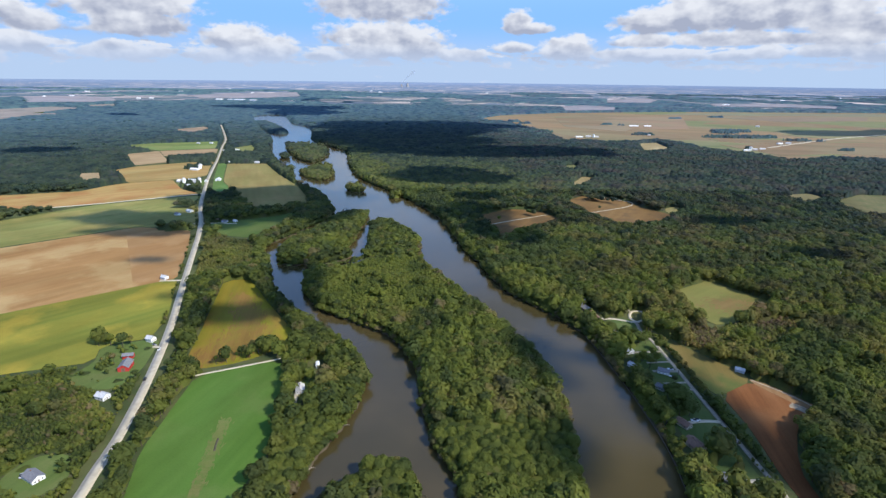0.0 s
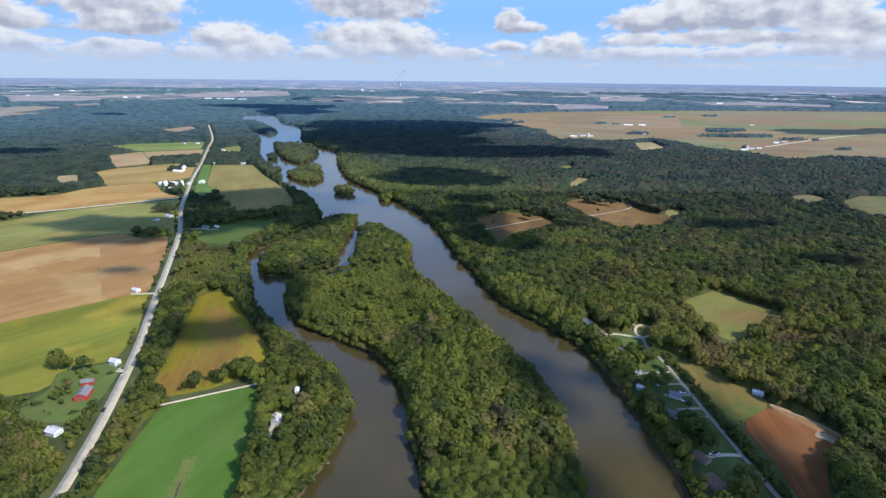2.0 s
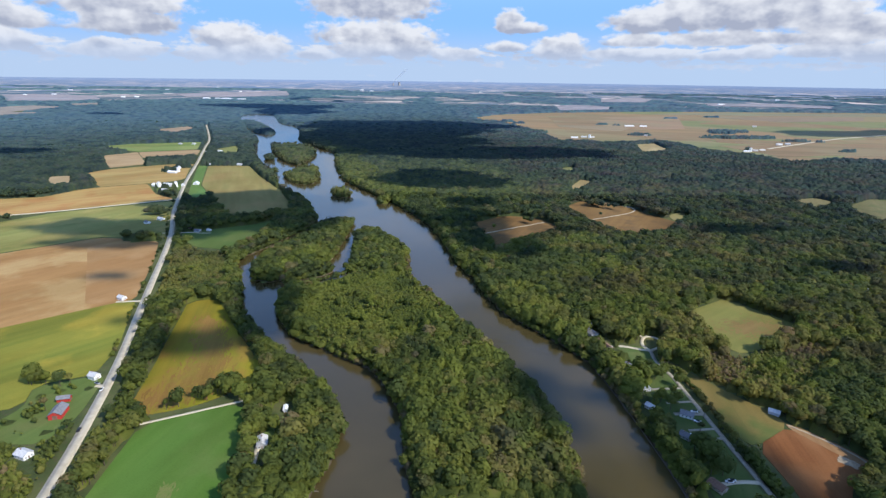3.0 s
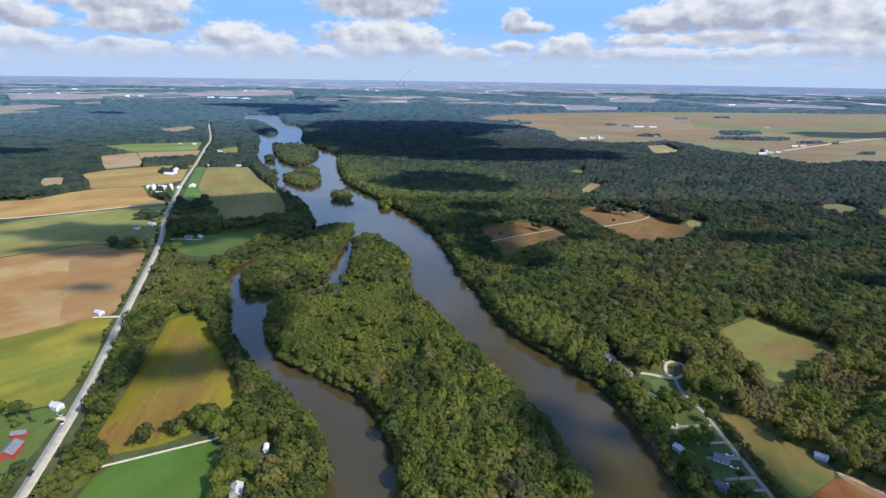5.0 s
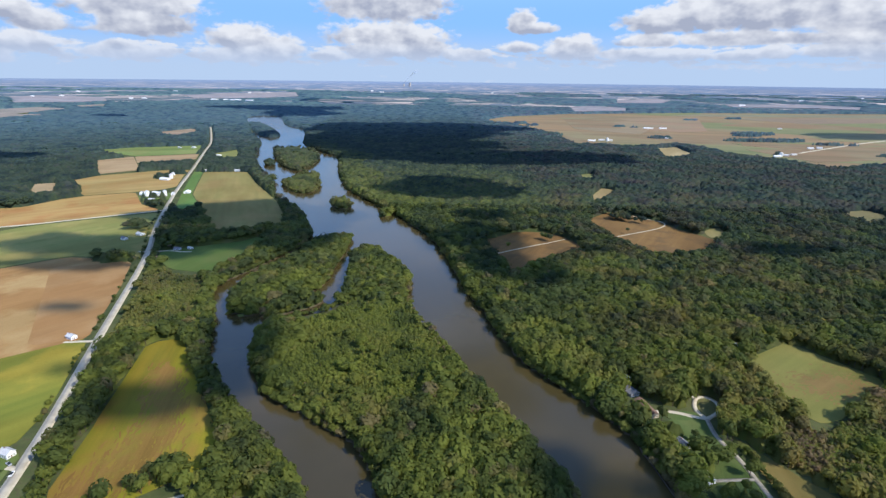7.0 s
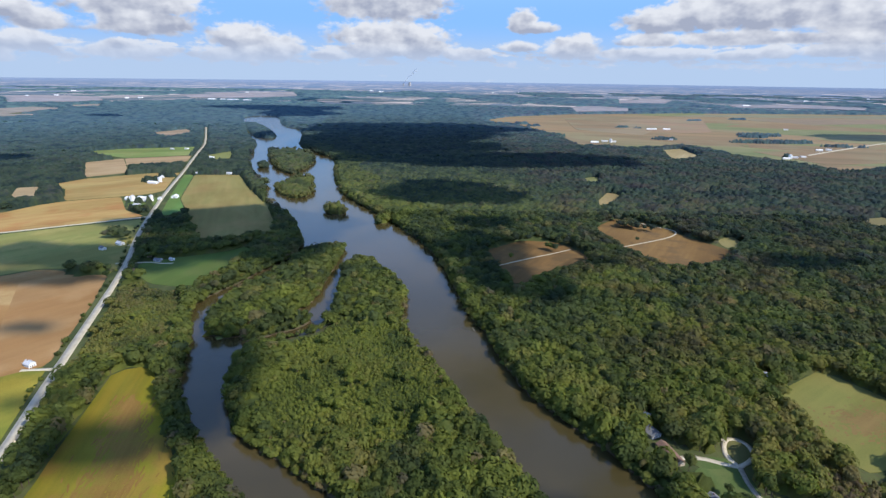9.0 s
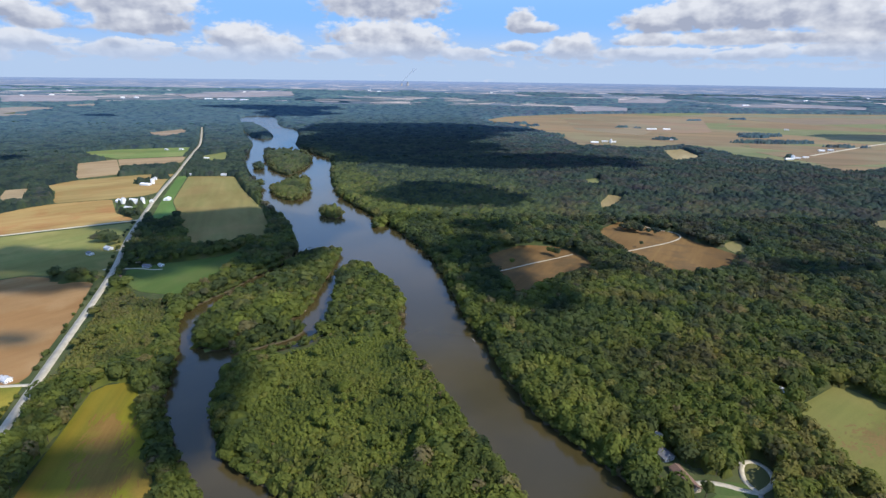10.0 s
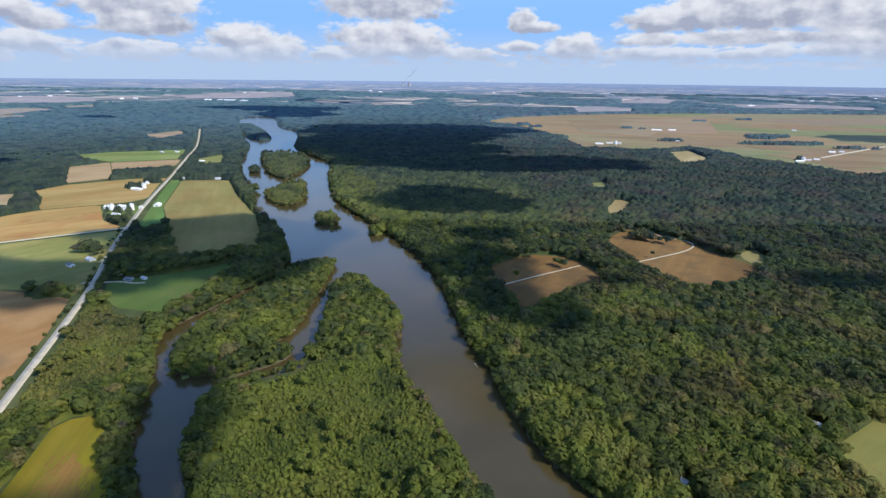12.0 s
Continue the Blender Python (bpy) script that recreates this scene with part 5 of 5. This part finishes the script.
def hedge_free(p, margin):
    """Where trees may stand: dry land off fields, roads and yards, and the groves."""
    ok = np.ones(len(p), bool)
    w_near = (p[:, 0] > -1250) & (p[:, 0] < 200) & (p[:, 1] < 3450)
    ok[w_near] &= wet(p[w_near]) < -1.2 - 0.8 * margin * (p[w_near, 1] < 1900)
    for outline in FIELDS.values():
        o = np.array(outline, float)
        b = (p > o.min(0) - 12).all(1) & (p < o.max(0) + 12).all(1)
        k = np.where(b)[0]
        if len(k):
            ok[k[signed(eased(o), p[k]) > -margin]] = False
    # crowns must not stand before the open land behind them
    cast = p + (p - HUB[:2]) * (8.5 / (HUB[2] - 8.5))
    for outline in FIELDS.values():
        o = np.array(outline, float)
        b = (cast > o.min(0)).all(1) & (cast < o.max(0)).all(1)
        k = np.where(b)[0]
        if len(k):
            ok[k[signed(o, cast[k]) > 2.0]] = False
    k = np.where(w_near & (p[:, 1] > 330))[0]
    small = np.zeros(len(k), bool)
    for isle in ISLES[5:]:
        small |= signed(isle, p[k]) > 0
    reach = np.where(p[k, 1] > 1900, 0.055, 0.034)[:, None]
    ok[k[(wet(p[k] + (p[k] - HUB[:2]) * reach) > 1) & ~small]] = False
    ok &= signed(OPEN_LAND, p) < 0
    for lawn, outline in LAWNS.items():
        k = np.where((signed(outline, p) > -margin * 0.5) | (signed(outline, p + (p - HUB[:2]) * 0.028) > 2))[0]
        ok[k] &= rng.random(len(k)) < (0.19 if lawn == "cottage_lawn" else 0.10)
    for gx, gy, rx, ry in GROVES:
        ok |= ((p[:, 0] - gx) / rx) ** 2 + ((p[:, 1] - gy) / ry) ** 2 < rng.uniform(0.5, 1.2, len(p))
    ok &= along(rounded(ROAD, 2, False), p) > 6.5 + margin
    for k in (0.025, 0.052):
        ok &= along(rounded(ROAD, 2, False), p + (p - HUB[:2]) * k) > 4.8
    for half, line in LANES.values():
        ok &= along(rounded(line, 1, False), p) > half + margin * 0.55
        if half in (1.5, 1.6, 1.7, 0.9):
            for k in (0.03, 0.055):
                ok &= along(rounded(line, 1, False), p + (p - HUB[:2]) * k) > half + 0.8
    for row in HOUSES + BARNS:
        ok &= np.hypot(p[:, 0] - row[0], p[:, 1] - row[1]) > max(row[3], row[4]) * 0.55 + margin
    for hx, hy in ((-249, 367), (-256, 383), (-99, 373)):
        ok &= np.hypot(p[:, 0] - hx, p[:, 1] - hy) > 9 + margin
    # south yards of the houses are open, so that their fronts can be seen
    for row in HOUSES:
        if row[1] < 620:
            for k in (0.022, 0.045, 0.068):
                ahead = p + (p - np.array([6.0, 60.0])) * k
                ok &= np.hypot(ahead[:, 0] - row[0], ahead[:, 1] - row[1]) > 5.0
    return ok


def in_sight(p):
    return np.abs(p[:, 0] - 5) < 0.93 * p[:, 1] + 85


# stands of one kind: outline, tint from and to
STANDS = [
    ([(-346, 705), (-318, 745), (-256, 690), (-230, 611), (-259, 559), (-286, 556)], 0.62, 0.84),
    ([(270, 392), (353, 452), (420, 470), (375, 419), (290, 366)], 0.0, 0.14),
    ([(212, 411), (230, 468), (250, 452), (281, 456), (330, 470), (345, 452), (256, 380)], 0.60, 0.95),
    ([(300, 366), (380, 415), (450, 480), (520, 470), (420, 330), (330, 300)], 0.25, 0.62),
    ([(215, 150), (232, 270), (300, 360), (330, 290), (300, 150)], 0.06, 0.34),
    ([(196, 300), (196, 440), (150, 460), (135, 300)], 0.16, 0.50),
    ([(95, 600), (150, 640), (160, 700), (120, 720), (80, 660)], 0.0, 0.2),
    ([(57, 562), (99, 596), (135, 520), (140, 483), (103, 482), (72, 518)], 0.50, 0.78),
    ([(-330, 300), (-262, 405), (-290, 440), (-440, 330)], 0.35, 0.75),
    ([(-205, 300), (-216, 352), (-190, 350), (-188, 300)], 0.55, 0.9),
    ([(-110, 620), (-30, 640), (20, 520), (-60, 460), (-150, 540)], 0.42, 0.66),
]


def near_bank(p):
    """The belt of riverside trees on the banks upstream."""
    k = (p[:, 1] > 1000) & (p[:, 1] < 1950) & (p[:, 0] < 0) & (p[:, 0] > -700)
    out = np.zeros(len(p), bool)
    out[k] = along(RIGHT_SHORE, p[k]) < 75 + 18 * np.sin(p[k, 1] * 0.02)
    for isle in ISLES[3:5]:
        out[k] |= signed(isle, p[k]) > -5
    return out


def stand_tint(p):
    a = np.array([noise.fractal(Vector((x * 0.006, y * 0.006, 3.0)), 0.8, 2.0, 3) for x, y in p])
    b = np.array([noise.noise(Vector((x * 0.024, y * 0.024, 6.0))) for x, y in p])
    t = 0.44 + 0.44 * a + 0.30 * b + rng.normal(0, 0.17, len(p))
    # darker tints east of the river, paler ones on the western hills
    t += np.clip((p[:, 1] - 400) / 400, 0, 1) * np.where(p[:, 0] > 190 - 0.22 * p[:, 1], -0.15, np.where(p[:, 0] < -480, 0.16, 0.0))
    dry = rng.random(len(p)) < 0.04
    t = np.where(dry, rng.uniform(0.80, 0.98, len(p)), np.clip(t, 0.02, 0.84))
    for outline, lo, hi in STANDS:
        inside = signed(outline, p + 9 * np.c_[b, a]) > 0
        t = np.where(inside, lo + (hi - lo) * np.clip(0.5 + 0.9 * b + rng.normal(0, 0.22, len(p)), 0, 1), t)
    for isle in ISLES[3:8]:
        t = np.where(signed(isle, p) > -8, t * 0.3 + 0.45, t)
    # brighter, yellower tint for the riverside trees along the far banks
    bank = near_bank(p)
    t = np.where(bank, np.clip(t + 0.12, 0, 0.7), t)
    rusty = ((p[:, 0] - 42) / 10) ** 2 + ((p[:, 1] - 322) / 21) ** 2 < 1
    return np.where(rusty, rng.uniform(0.8, 0.95, len(p)), t)


def low_wood(p):
    """Young growth and scrub: the heart of the big island, and beside the road and meadows."""
    scrub = (p[:, 0] < -200) & (p[:, 1] < 400) | (signed(STANDS[0][0], p) > 0) | (signed(STANDS[2][0], p) > 0) | (signed(STANDS[3][0], p) > 0)
    wave = 0.25 * np.sin(p[:, 0] * 0.09) * np.sin(p[:, 1] * 0.07)
    lane_side = (p[:, 0] > 189) & (p[:, 0] < 212) & (p[:, 1] < 430)
    return lane_side | (((p[:, 0] + 58) / 66) ** 2 + ((p[:, 1] - 552) / 96) ** 2 + wave < 1) | scrub


def thinned(p):
    """Full-grown trees stand singly in the scrub."""
    return p[~low_wood(p) | (rng.random(len(p)) < 0.06)]


# how much haze the leaf colour takes on, by distance from HUB
def haze_share(p):
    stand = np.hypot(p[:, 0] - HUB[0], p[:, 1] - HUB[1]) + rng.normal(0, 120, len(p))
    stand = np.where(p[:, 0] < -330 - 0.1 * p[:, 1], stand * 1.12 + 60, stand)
    # the painted haze sets in nearer on the east side
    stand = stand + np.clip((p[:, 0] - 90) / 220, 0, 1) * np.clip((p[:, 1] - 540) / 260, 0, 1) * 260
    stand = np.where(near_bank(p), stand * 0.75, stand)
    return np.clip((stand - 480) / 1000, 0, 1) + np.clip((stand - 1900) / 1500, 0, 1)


def understory(name, x0, x1, y0, y1, step, height, label):
    """The lower foliage that closes the gaps between crowns, falling to the ground at the wood's edge."""
    v3, t3 = grid(np.arange(x0, x1, step), np.arange(y0, y1, step))
    v3 = v3 + rng.uniform(-0.3, 0.3, v3.shape) * step
    ok = in_sight(v3)
    ok[ok] = hedge_free(v3[ok], 2.0 + step * 0.5)
    k = np.where(ok & (v3[:, 0] > -1150) & (v3[:, 0] < 200))[0]
    ok[k] = wet(v3[k]) < -step * 0.8
    for gx, gy, rx, ry in GROVES:
        ok &= (((v3[:, 0] - gx) / (rx + step)) ** 2 + ((v3[:, 1] - gy) / (ry + step)) ** 2 > 1.3) | (rx > 25)
    scrub = low_wood(v3)
    low = np.where(scrub, 0.36, 1.0)
    z3 = np.where(ok, height * low * rng.uniform(0.75, 1.1, len(v3)), -1.2)
    keep = ok[t3].any(1)
    used, back = np.unique(t3[keep], return_inverse=True)
    ob = bulk(name, pulled(np.c_[v3, z3][used]), back.reshape(-1, 3), FAR_LEAVES if y0 > 1000 else LEAVES, stand_tint(v3[used]) + np.where(scrub[used], -0.22, 0.04))
    ob.data.attributes.new("upland", "FLOAT", "POINT").data.foreach_set("value", haze_share(v3[used]).astype(np.float32))
    tagged(ob, label, "undergrowth", kind="stuff")


def woods(name, p, radius, top, deep, protos, label, trunks=False, paler=0.0):
    n3 = len(p)
    r = radius * np.clip(np.exp(rng.normal(0, 0.36, n3)), 0.5, 1.9)
    sx, sy = rng.uniform(0.8, 1.25, n3)[:, None], rng.uniform(0.8, 1.25, n3)[:, None]
    leanx, leany = rng.normal(0, 0.18, n3)[:, None], rng.normal(0, 0.18, n3)[:, None]
    r = np.where(low_wood(p), r * 0.72, r)
    tall = r * deep * rng.uniform(0.85, 1.2, n3)
    lift = np.maximum(top * (r / radius) ** (0.25 if p[:, 1].min() > 1000 else 0.45) * rng.uniform(*((0.94, 1.06) if p[:, 1].min() > 1000 else (0.88, 1.12)), n3) - tall, tall * 0.6)
    turn = rng.uniform(0, 6.283, n3)
    tint = np.clip(stand_tint(p) + paler, 0, 1)
    leaf_haze = haze_share(p)
    top_far = p[:, 1].min() > 1000
    allv, allf, allt, alls, base = [], [], [], [], 0
    which = rng.integers(0, len(protos), n3)
    for k, (pv, pf) in enumerate(protos):
        m = np.where(which == k)[0]
        if not len(m):
            continue
        c4, s4 = np.cos(turn[m])[:, None], np.sin(turn[m])[:, None]
        x = (pv[None, :, 0] * sx[m] * c4 - pv[None, :, 1] * sy[m] * s4 + pv[None, :, 2] * leanx[m]) * r[m, None] + p[m, 0, None]
        y = (pv[None, :, 0] * sx[m] * s4 + pv[None, :, 1] * sy[m] * c4 + pv[None, :, 2] * leany[m]) * r[m, None] + p[m, 1, None]
        z3 = pv[None, :, 2] * tall[m, None] + lift[m, None]
        vv = np.stack([x, y, z3], -1).reshape(-1, 3)
        ff = (pf[None] + (np.arange(len(m)) * len(pv))[:, None, None]).reshape(-1, 3) + base
        allv.append(vv)
        allf.append(ff)
        alls.append(np.repeat(leaf_haze[m], len(pv)))
        allt.append(np.repeat(tint[m], len(pv)))
        base += len(vv)
    ob = bulk(name, pulled(np.vstack(allv)), np.vstack(allf), FAR_LEAVES if top_far else LEAVES, np.concatenate(allt))
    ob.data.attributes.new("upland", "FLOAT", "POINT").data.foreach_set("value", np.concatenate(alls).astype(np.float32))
    ob.data.polygons.foreach_set("use_smooth", np.ones(len(ob.data.polygons), bool))
    tagged(ob, label, "woods", kind="stuff")
    if trunks:
        a = np.array([0, 2.094, 4.189])
        ring = np.stack([np.cos(a), np.sin(a)], 1)
        lo = np.concatenate([p[:, None, :] + ring * 0.3, np.full((n3, 3, 1), -0.8)], 2)
        hi = np.concatenate([p[:, None, :] + ring * 0.14, np.repeat(lift[:, None, None], 3, 1)], 2)
        vv = np.concatenate([lo, hi], 1).reshape(-1, 3)
        f = np.array([(0, 1, 4), (0, 4, 3), (1, 2, 5), (1, 5, 4), (2, 0, 3), (2, 3, 5)])
        ob = bulk("tree_trunks", vv, (f[None] + (np.arange(n3) * 6)[:, None, None]).reshape(-1, 3), BARK)
        tagged(ob, "dark slender trunks under the woodland canopy", "trunks", kind="stuff")


def canopy(name, x0, x1, y0, y1, step, gap, radius, top, deep, margin, label, patchy=None):
    """Far woods as one closed roof of rounded crowns, falling to the ground at the wood's edge."""
    v3, t3 = grid(np.arange(x0, x1, step), np.arange(y0, y1, step))
    v3 = v3 + rng.uniform(-0.3, 0.3, v3.shape) * step
    ok = in_sight(v3)
    ok[ok] = hedge_free(v3[ok], margin)
    if patchy:
        ok[ok] = patchy(v3[ok])
    # crowns on a shaken lattice: the highest of the nine round a point gives the roof there
    nx, ny = int((x1 - x0) / gap) + 3, int((y1 - y0) / gap) + 3
    cx, cy = np.meshgrid(np.arange(nx) * gap + x0 - gap, np.arange(ny) * gap + y0 - gap)
    cx = cx + rng.uniform(-0.45, 0.45, cx.shape) * gap
    cy = cy + rng.uniform(-0.45, 0.45, cy.shape) * gap
    size = radius * np.clip(np.exp(rng.normal(0, 0.28, cx.shape)), 0.55, 1.7)
    peak = top * rng.uniform(0.66, 1.14, cx.shape)
    tone = rng.normal(0, 0.13, cx.shape)
    i0, j0 = ((v3[:, 0] - x0 + gap) / gap).astype(int), ((v3[:, 1] - y0 + gap) / gap).astype(int)
    roof, mark = np.full(len(v3), top * 0.25), np.zeros(len(v3))
    for di in (-1, 0, 1):
        for dj in (-1, 0, 1):
            i, j = np.clip(i0 + di, 0, nx - 1), np.clip(j0 + dj, 0, ny - 1)
            d2 = ((v3[:, 0] - cx[j, i]) ** 2 + (v3[:, 1] - cy[j, i]) ** 2) / size[j, i] ** 2
            h = peak[j, i] - deep * (1 - np.sqrt(np.clip(1 - d2, 0, 1))) - np.where(d2 > 1, 99, 0)
            mark = np.where(h > roof, tone[j, i], mark)
            roof = np.maximum(roof, h)
    z3 = np.where(ok, roof + rng.normal(0, 0.3, len(v3)), -1.2)
    keep = ok[t3].any(1)
    used, back = np.unique(t3[keep], return_inverse=True)
    ob = bulk(name, pulled(np.c_[v3, z3][used]), back.reshape(-1, 3), FAR_LEAVES, np.clip(stand_tint(v3[used]) + mark[used], 0, 1))
    ob.data.attributes.new("upland", "FLOAT", "POINT").data.foreach_set("value", haze_share(v3[used]).astype(np.float32))
    ob.data.polygons.foreach_set("use_smooth", np.ones(len(ob.data.polygons), bool))
    tagged(ob, label, "woods", kind="stuff")


def tree_kind(seed):
    """A broadleaf tree with trunk, limbs and a crown in clumps, about one metre in crown radius."""
    r = np.random.default_rng(seed)
    base = new("tree")
    bm = bmesh.new()
    rings = []
    for z3, rr in ((-0.25, 0.085), (0.0, 0.065), (0.6, 0.05), (1.3, 0.025)):
        rings.append([bm.verts.new((rr * math.cos(a), rr * math.sin(a), z3)) for a in np.linspace(0, 6.283, 7, endpoint=False)])
    for a, b in zip(rings[:-1], rings[1:]):
        for i in range(7):
            bm.faces.new([a[i], a[(i + 1) % 7], b[(i + 1) % 7], b[i]])
    for k in range(4):
        a = k * 1.57 + r.uniform(-0.4, 0.4)
        m = Matrix.Translation((0.22 * math.cos(a), 0.22 * math.sin(a), 0.85 + 0.08 * k)) @ Matrix.Rotation(a, 4, "Z") @ Matrix.Rotation(radians(52), 4, "Y")
        bmesh.ops.create_cone(bm, segments=5, radius1=0.03, radius2=0.012, depth=0.6, cap_ends=False, matrix=m)
    part("trunk", bm, BARK, base)
    pv, pf = crown_mesh(2, 420, 0.13, seed, 9)
    pv = pv * np.array([1, 1, 1.05]) + np.array([0, 0, 1.35])
    crown = bulk("crown", pv, pf, OWN_LEAVES)
    crown.parent = base
    tagged(base, "broadleaf tree with dense green crown in riverside woods", "tree", "riverside trees")
    return base


NEAR_WOOD = [crown_mesh(1, 120, 0.19, 100 + k, 7) for k in range(8)]
MID_WOOD = [crown_mesh(1, 46, 0.25, 200 + k, 6) for k in range(8)]
FAR_WOOD = [crown_mesh(1, 0, 0.5, 300 + k, 3) for k in range(8)]
NEAR_TO, MID_TO, FAR_TO = 560.0, 1050.0, 2600.0

stems = spread(-640, 640, 150, NEAR_TO, 5.2)
stems = stems[in_sight(stems)]
stems = thinned(stems[hedge_free(stems, 1.4)])
stems = stems[np.argsort(stems[:, 1])]
# the nearest riverside trees stand singly
close = (stems[:, 0] > -100) & (stems[:, 0] < 100) & (stems[:, 1] > 232)
single = np.where(close)[0][:300]
kinds = [tree_kind(k) for k in range(5)]
for n4, i in enumerate(single):
    x, y = stems[i]
    k = rng.uniform(3.0, 4.6)
    m = pose(x, y, -0.3, 0, 0, rng.uniform(0, 360))
    kind_ob = kinds[n4 % 5]
    if n4 < 5:
        kind_ob.matrix_basis = m @ Matrix.Diagonal((k, k, k * rng.uniform(0.95, 1.2), 1))
        kind_ob.scale = (k, k, k)
    else:
        copy_thing(kind_ob, m).scale = (k, k, k * rng.uniform(0.95, 1.2))
rest = np.ones(len(stems), bool)
rest[single] = False
woods("riverside_woods", stems[rest], 3.9, 11.5, 1.05, NEAR_WOOD, "dense green broadleaf woods along the river", True)

# the valley goes on behind the starting point
stems = spread(-420, 420, -260, 150, 8.0)
woods("southern_woods", stems[hedge_free(stems, 2.0)], 5.0, 11.5, 0.9, FAR_WOOD, "green broadleaf woods down the valley", True)

stems = spread(-1100, 1100, NEAR_TO, MID_TO, 6.3)
stems = stems[in_sight(stems)]
woods("valley_woods", thinned(stems[hedge_free(stems, 1.6)]), 4.2, 11.3, 0.9, MID_WOOD, "dense green valley woods between fields")

SCRUB = [crown_mesh(1, 8, 0.34, 400 + k, 3) for k in range(8)]
stems = spread(-480, 540, 180, 760, 2.7)
stems = stems[in_sight(stems)]
stems = stems[low_wood(stems)]
woods("scrub", stems[hedge_free(stems, 1.0)], 2.1, 5.2, 1.25, SCRUB, paler=0.08, label="young olive green scrub and saplings")

canopy("upland_woods", -1750, 1750, MID_TO - 4, 1700, 3.2, 7.6, 5.2, 12.5, 8.0, 2.5, "dark green far woods rolling over the upland")
canopy("hill_woods", -2560, 2560, 1696, FAR_TO, 5.2, 10.5, 7.0, 12.5, 8.0, 4.0, "dull green distant woods on low hills")
canopy("skyline_woods", -4300, 4300, FAR_TO - 8, 4600, 12.0, 24.0, 16.0, 14.0, 10.0, 8.0, "blue-green distant woods below the skyline")


def in_patches(p):
    """Woods out on the plain stand in patches."""
    return np.array([noise.fractal(Vector((x * 0.0009, y * 0.0006, 8.0)), 0.7, 2.0, 4) for x, y in p]) > 0.02


canopy("horizon_woods", -8200, 8200, 4600, 9500, 42.0, 80.0, 60.0, 13.0, 5.0, 8.0, "blue distant woods in patches near the horizon", in_patches)


# thin smoke leaning from the power station
def smoke(x, y, rise, drift):
    spot = pulled([(x, y, 90)])[0]
    bm = bmesh.new()
    rings = []
    for k in range(9):
        f = k / 8
        r = (3 + 9 * f) * (1 + 0.3 * math.sin(k * 2.1))
        rings.append([bm.verts.new((drift * f ** 1.3 + r * math.cos(a), r * math.sin(a), rise * f + 0.5 * r * math.sin(a * 2 + k))) for a in np.linspace(0, 2 * math.pi, 10, endpoint=False)])
    for a, b in zip(rings[:-1], rings[1:]):
        for i in range(10):
            bm.faces.new([a[i], a[(i + 1) % 10], b[(i + 1) % 10], b[i]])
    m, n = material("thin_smoke")
    d = n.add("ShaderNodeBsdfDiffuse", {0: (0.45, 0.48, 0.55, 1)})
    clear2 = n.add("ShaderNodeBsdfTransparent")
    s3 = n.add("ShaderNodeMixShader", {0: 0.16, 1: clear2.outputs[0], 2: d.outputs[0]})
    n.add("ShaderNodeOutputMaterial", {0: s3.outputs[0]})
    ob = part("smoke_plume", bm, m, None)
    ob.location = spot
    tagged(ob, "thin grey smoke plume leaning from distant cooling towers", "smoke")


smoke(-1210, 15300, 105, 110)

# undergrowth beneath the crowns
understory("riverside_undergrowth", -640, 640, 150, 566, 4.5, 8.0, "green undergrowth closing the riverside woods")
understory("valley_undergrowth", -1100, 1100, 560, 1060, 7.0, 8.3, "green undergrowth closing the valley woods")

# bushes leaning over the water's edge
for name, x0, x1, y0, y1, gap, size, tall in (("shore_bushes", -300, 180, 190, NEAR_TO, 2.8, 2.2, 4.4), ("bank_bushes", -300, 80, NEAR_TO, 950, 3.3, 2.7, 5.2), ("far_bank_bushes", -620, 0, 950, 1900, 6.5, 4.4, 7.0)):
    stems = spread(x0, x1, y0, y1, gap)
    stems = stems[in_sight(stems)]
    depth = wet(stems)
    stems = stems[(depth > -3.8) & (depth < 0.6)]
    for half, line in LANES.values():
        stems = stems[along(line, stems) > half + 2]
    woods(name, stems, size, tall, 1.0, MID_WOOD, paler=0.14, label="low green bushes leaning over the river's edge")

# small bushes in the verge between road and fields
verge = []
for (ax, ay), (bx, by) in zip(ROAD[8:12], ROAD[9:13]):
    for f in np.arange(0, 1, 7.0 / math.hypot(bx - ax, by - ay)):
        if rng.random() < 0.55:
            verge.append((ax + (bx - ax) * f - 7.5 + rng.normal(0, 0.8), ay + (by - ay) * f + rng.normal(0, 1.5)))
verge = np.array(verge)
woods("verge_bushes", verge[(np.abs(verge[:, 1] - 556) > 14) & (verge[:, 1] > 440)], 1.7, 2.6, 1.0, MID_WOOD, "small dark bushes in the grass beside the road")

# shrub row between the lane and the meadow
row = np.array([(195.6 + rng.normal(0, 0.9), y) for y in np.arange(296, 428, 1.9)])
woods("lane_bushes", row, 2.3, 4.6, 1.0, MID_WOOD, "dark green shrub row between the lane and the meadow")
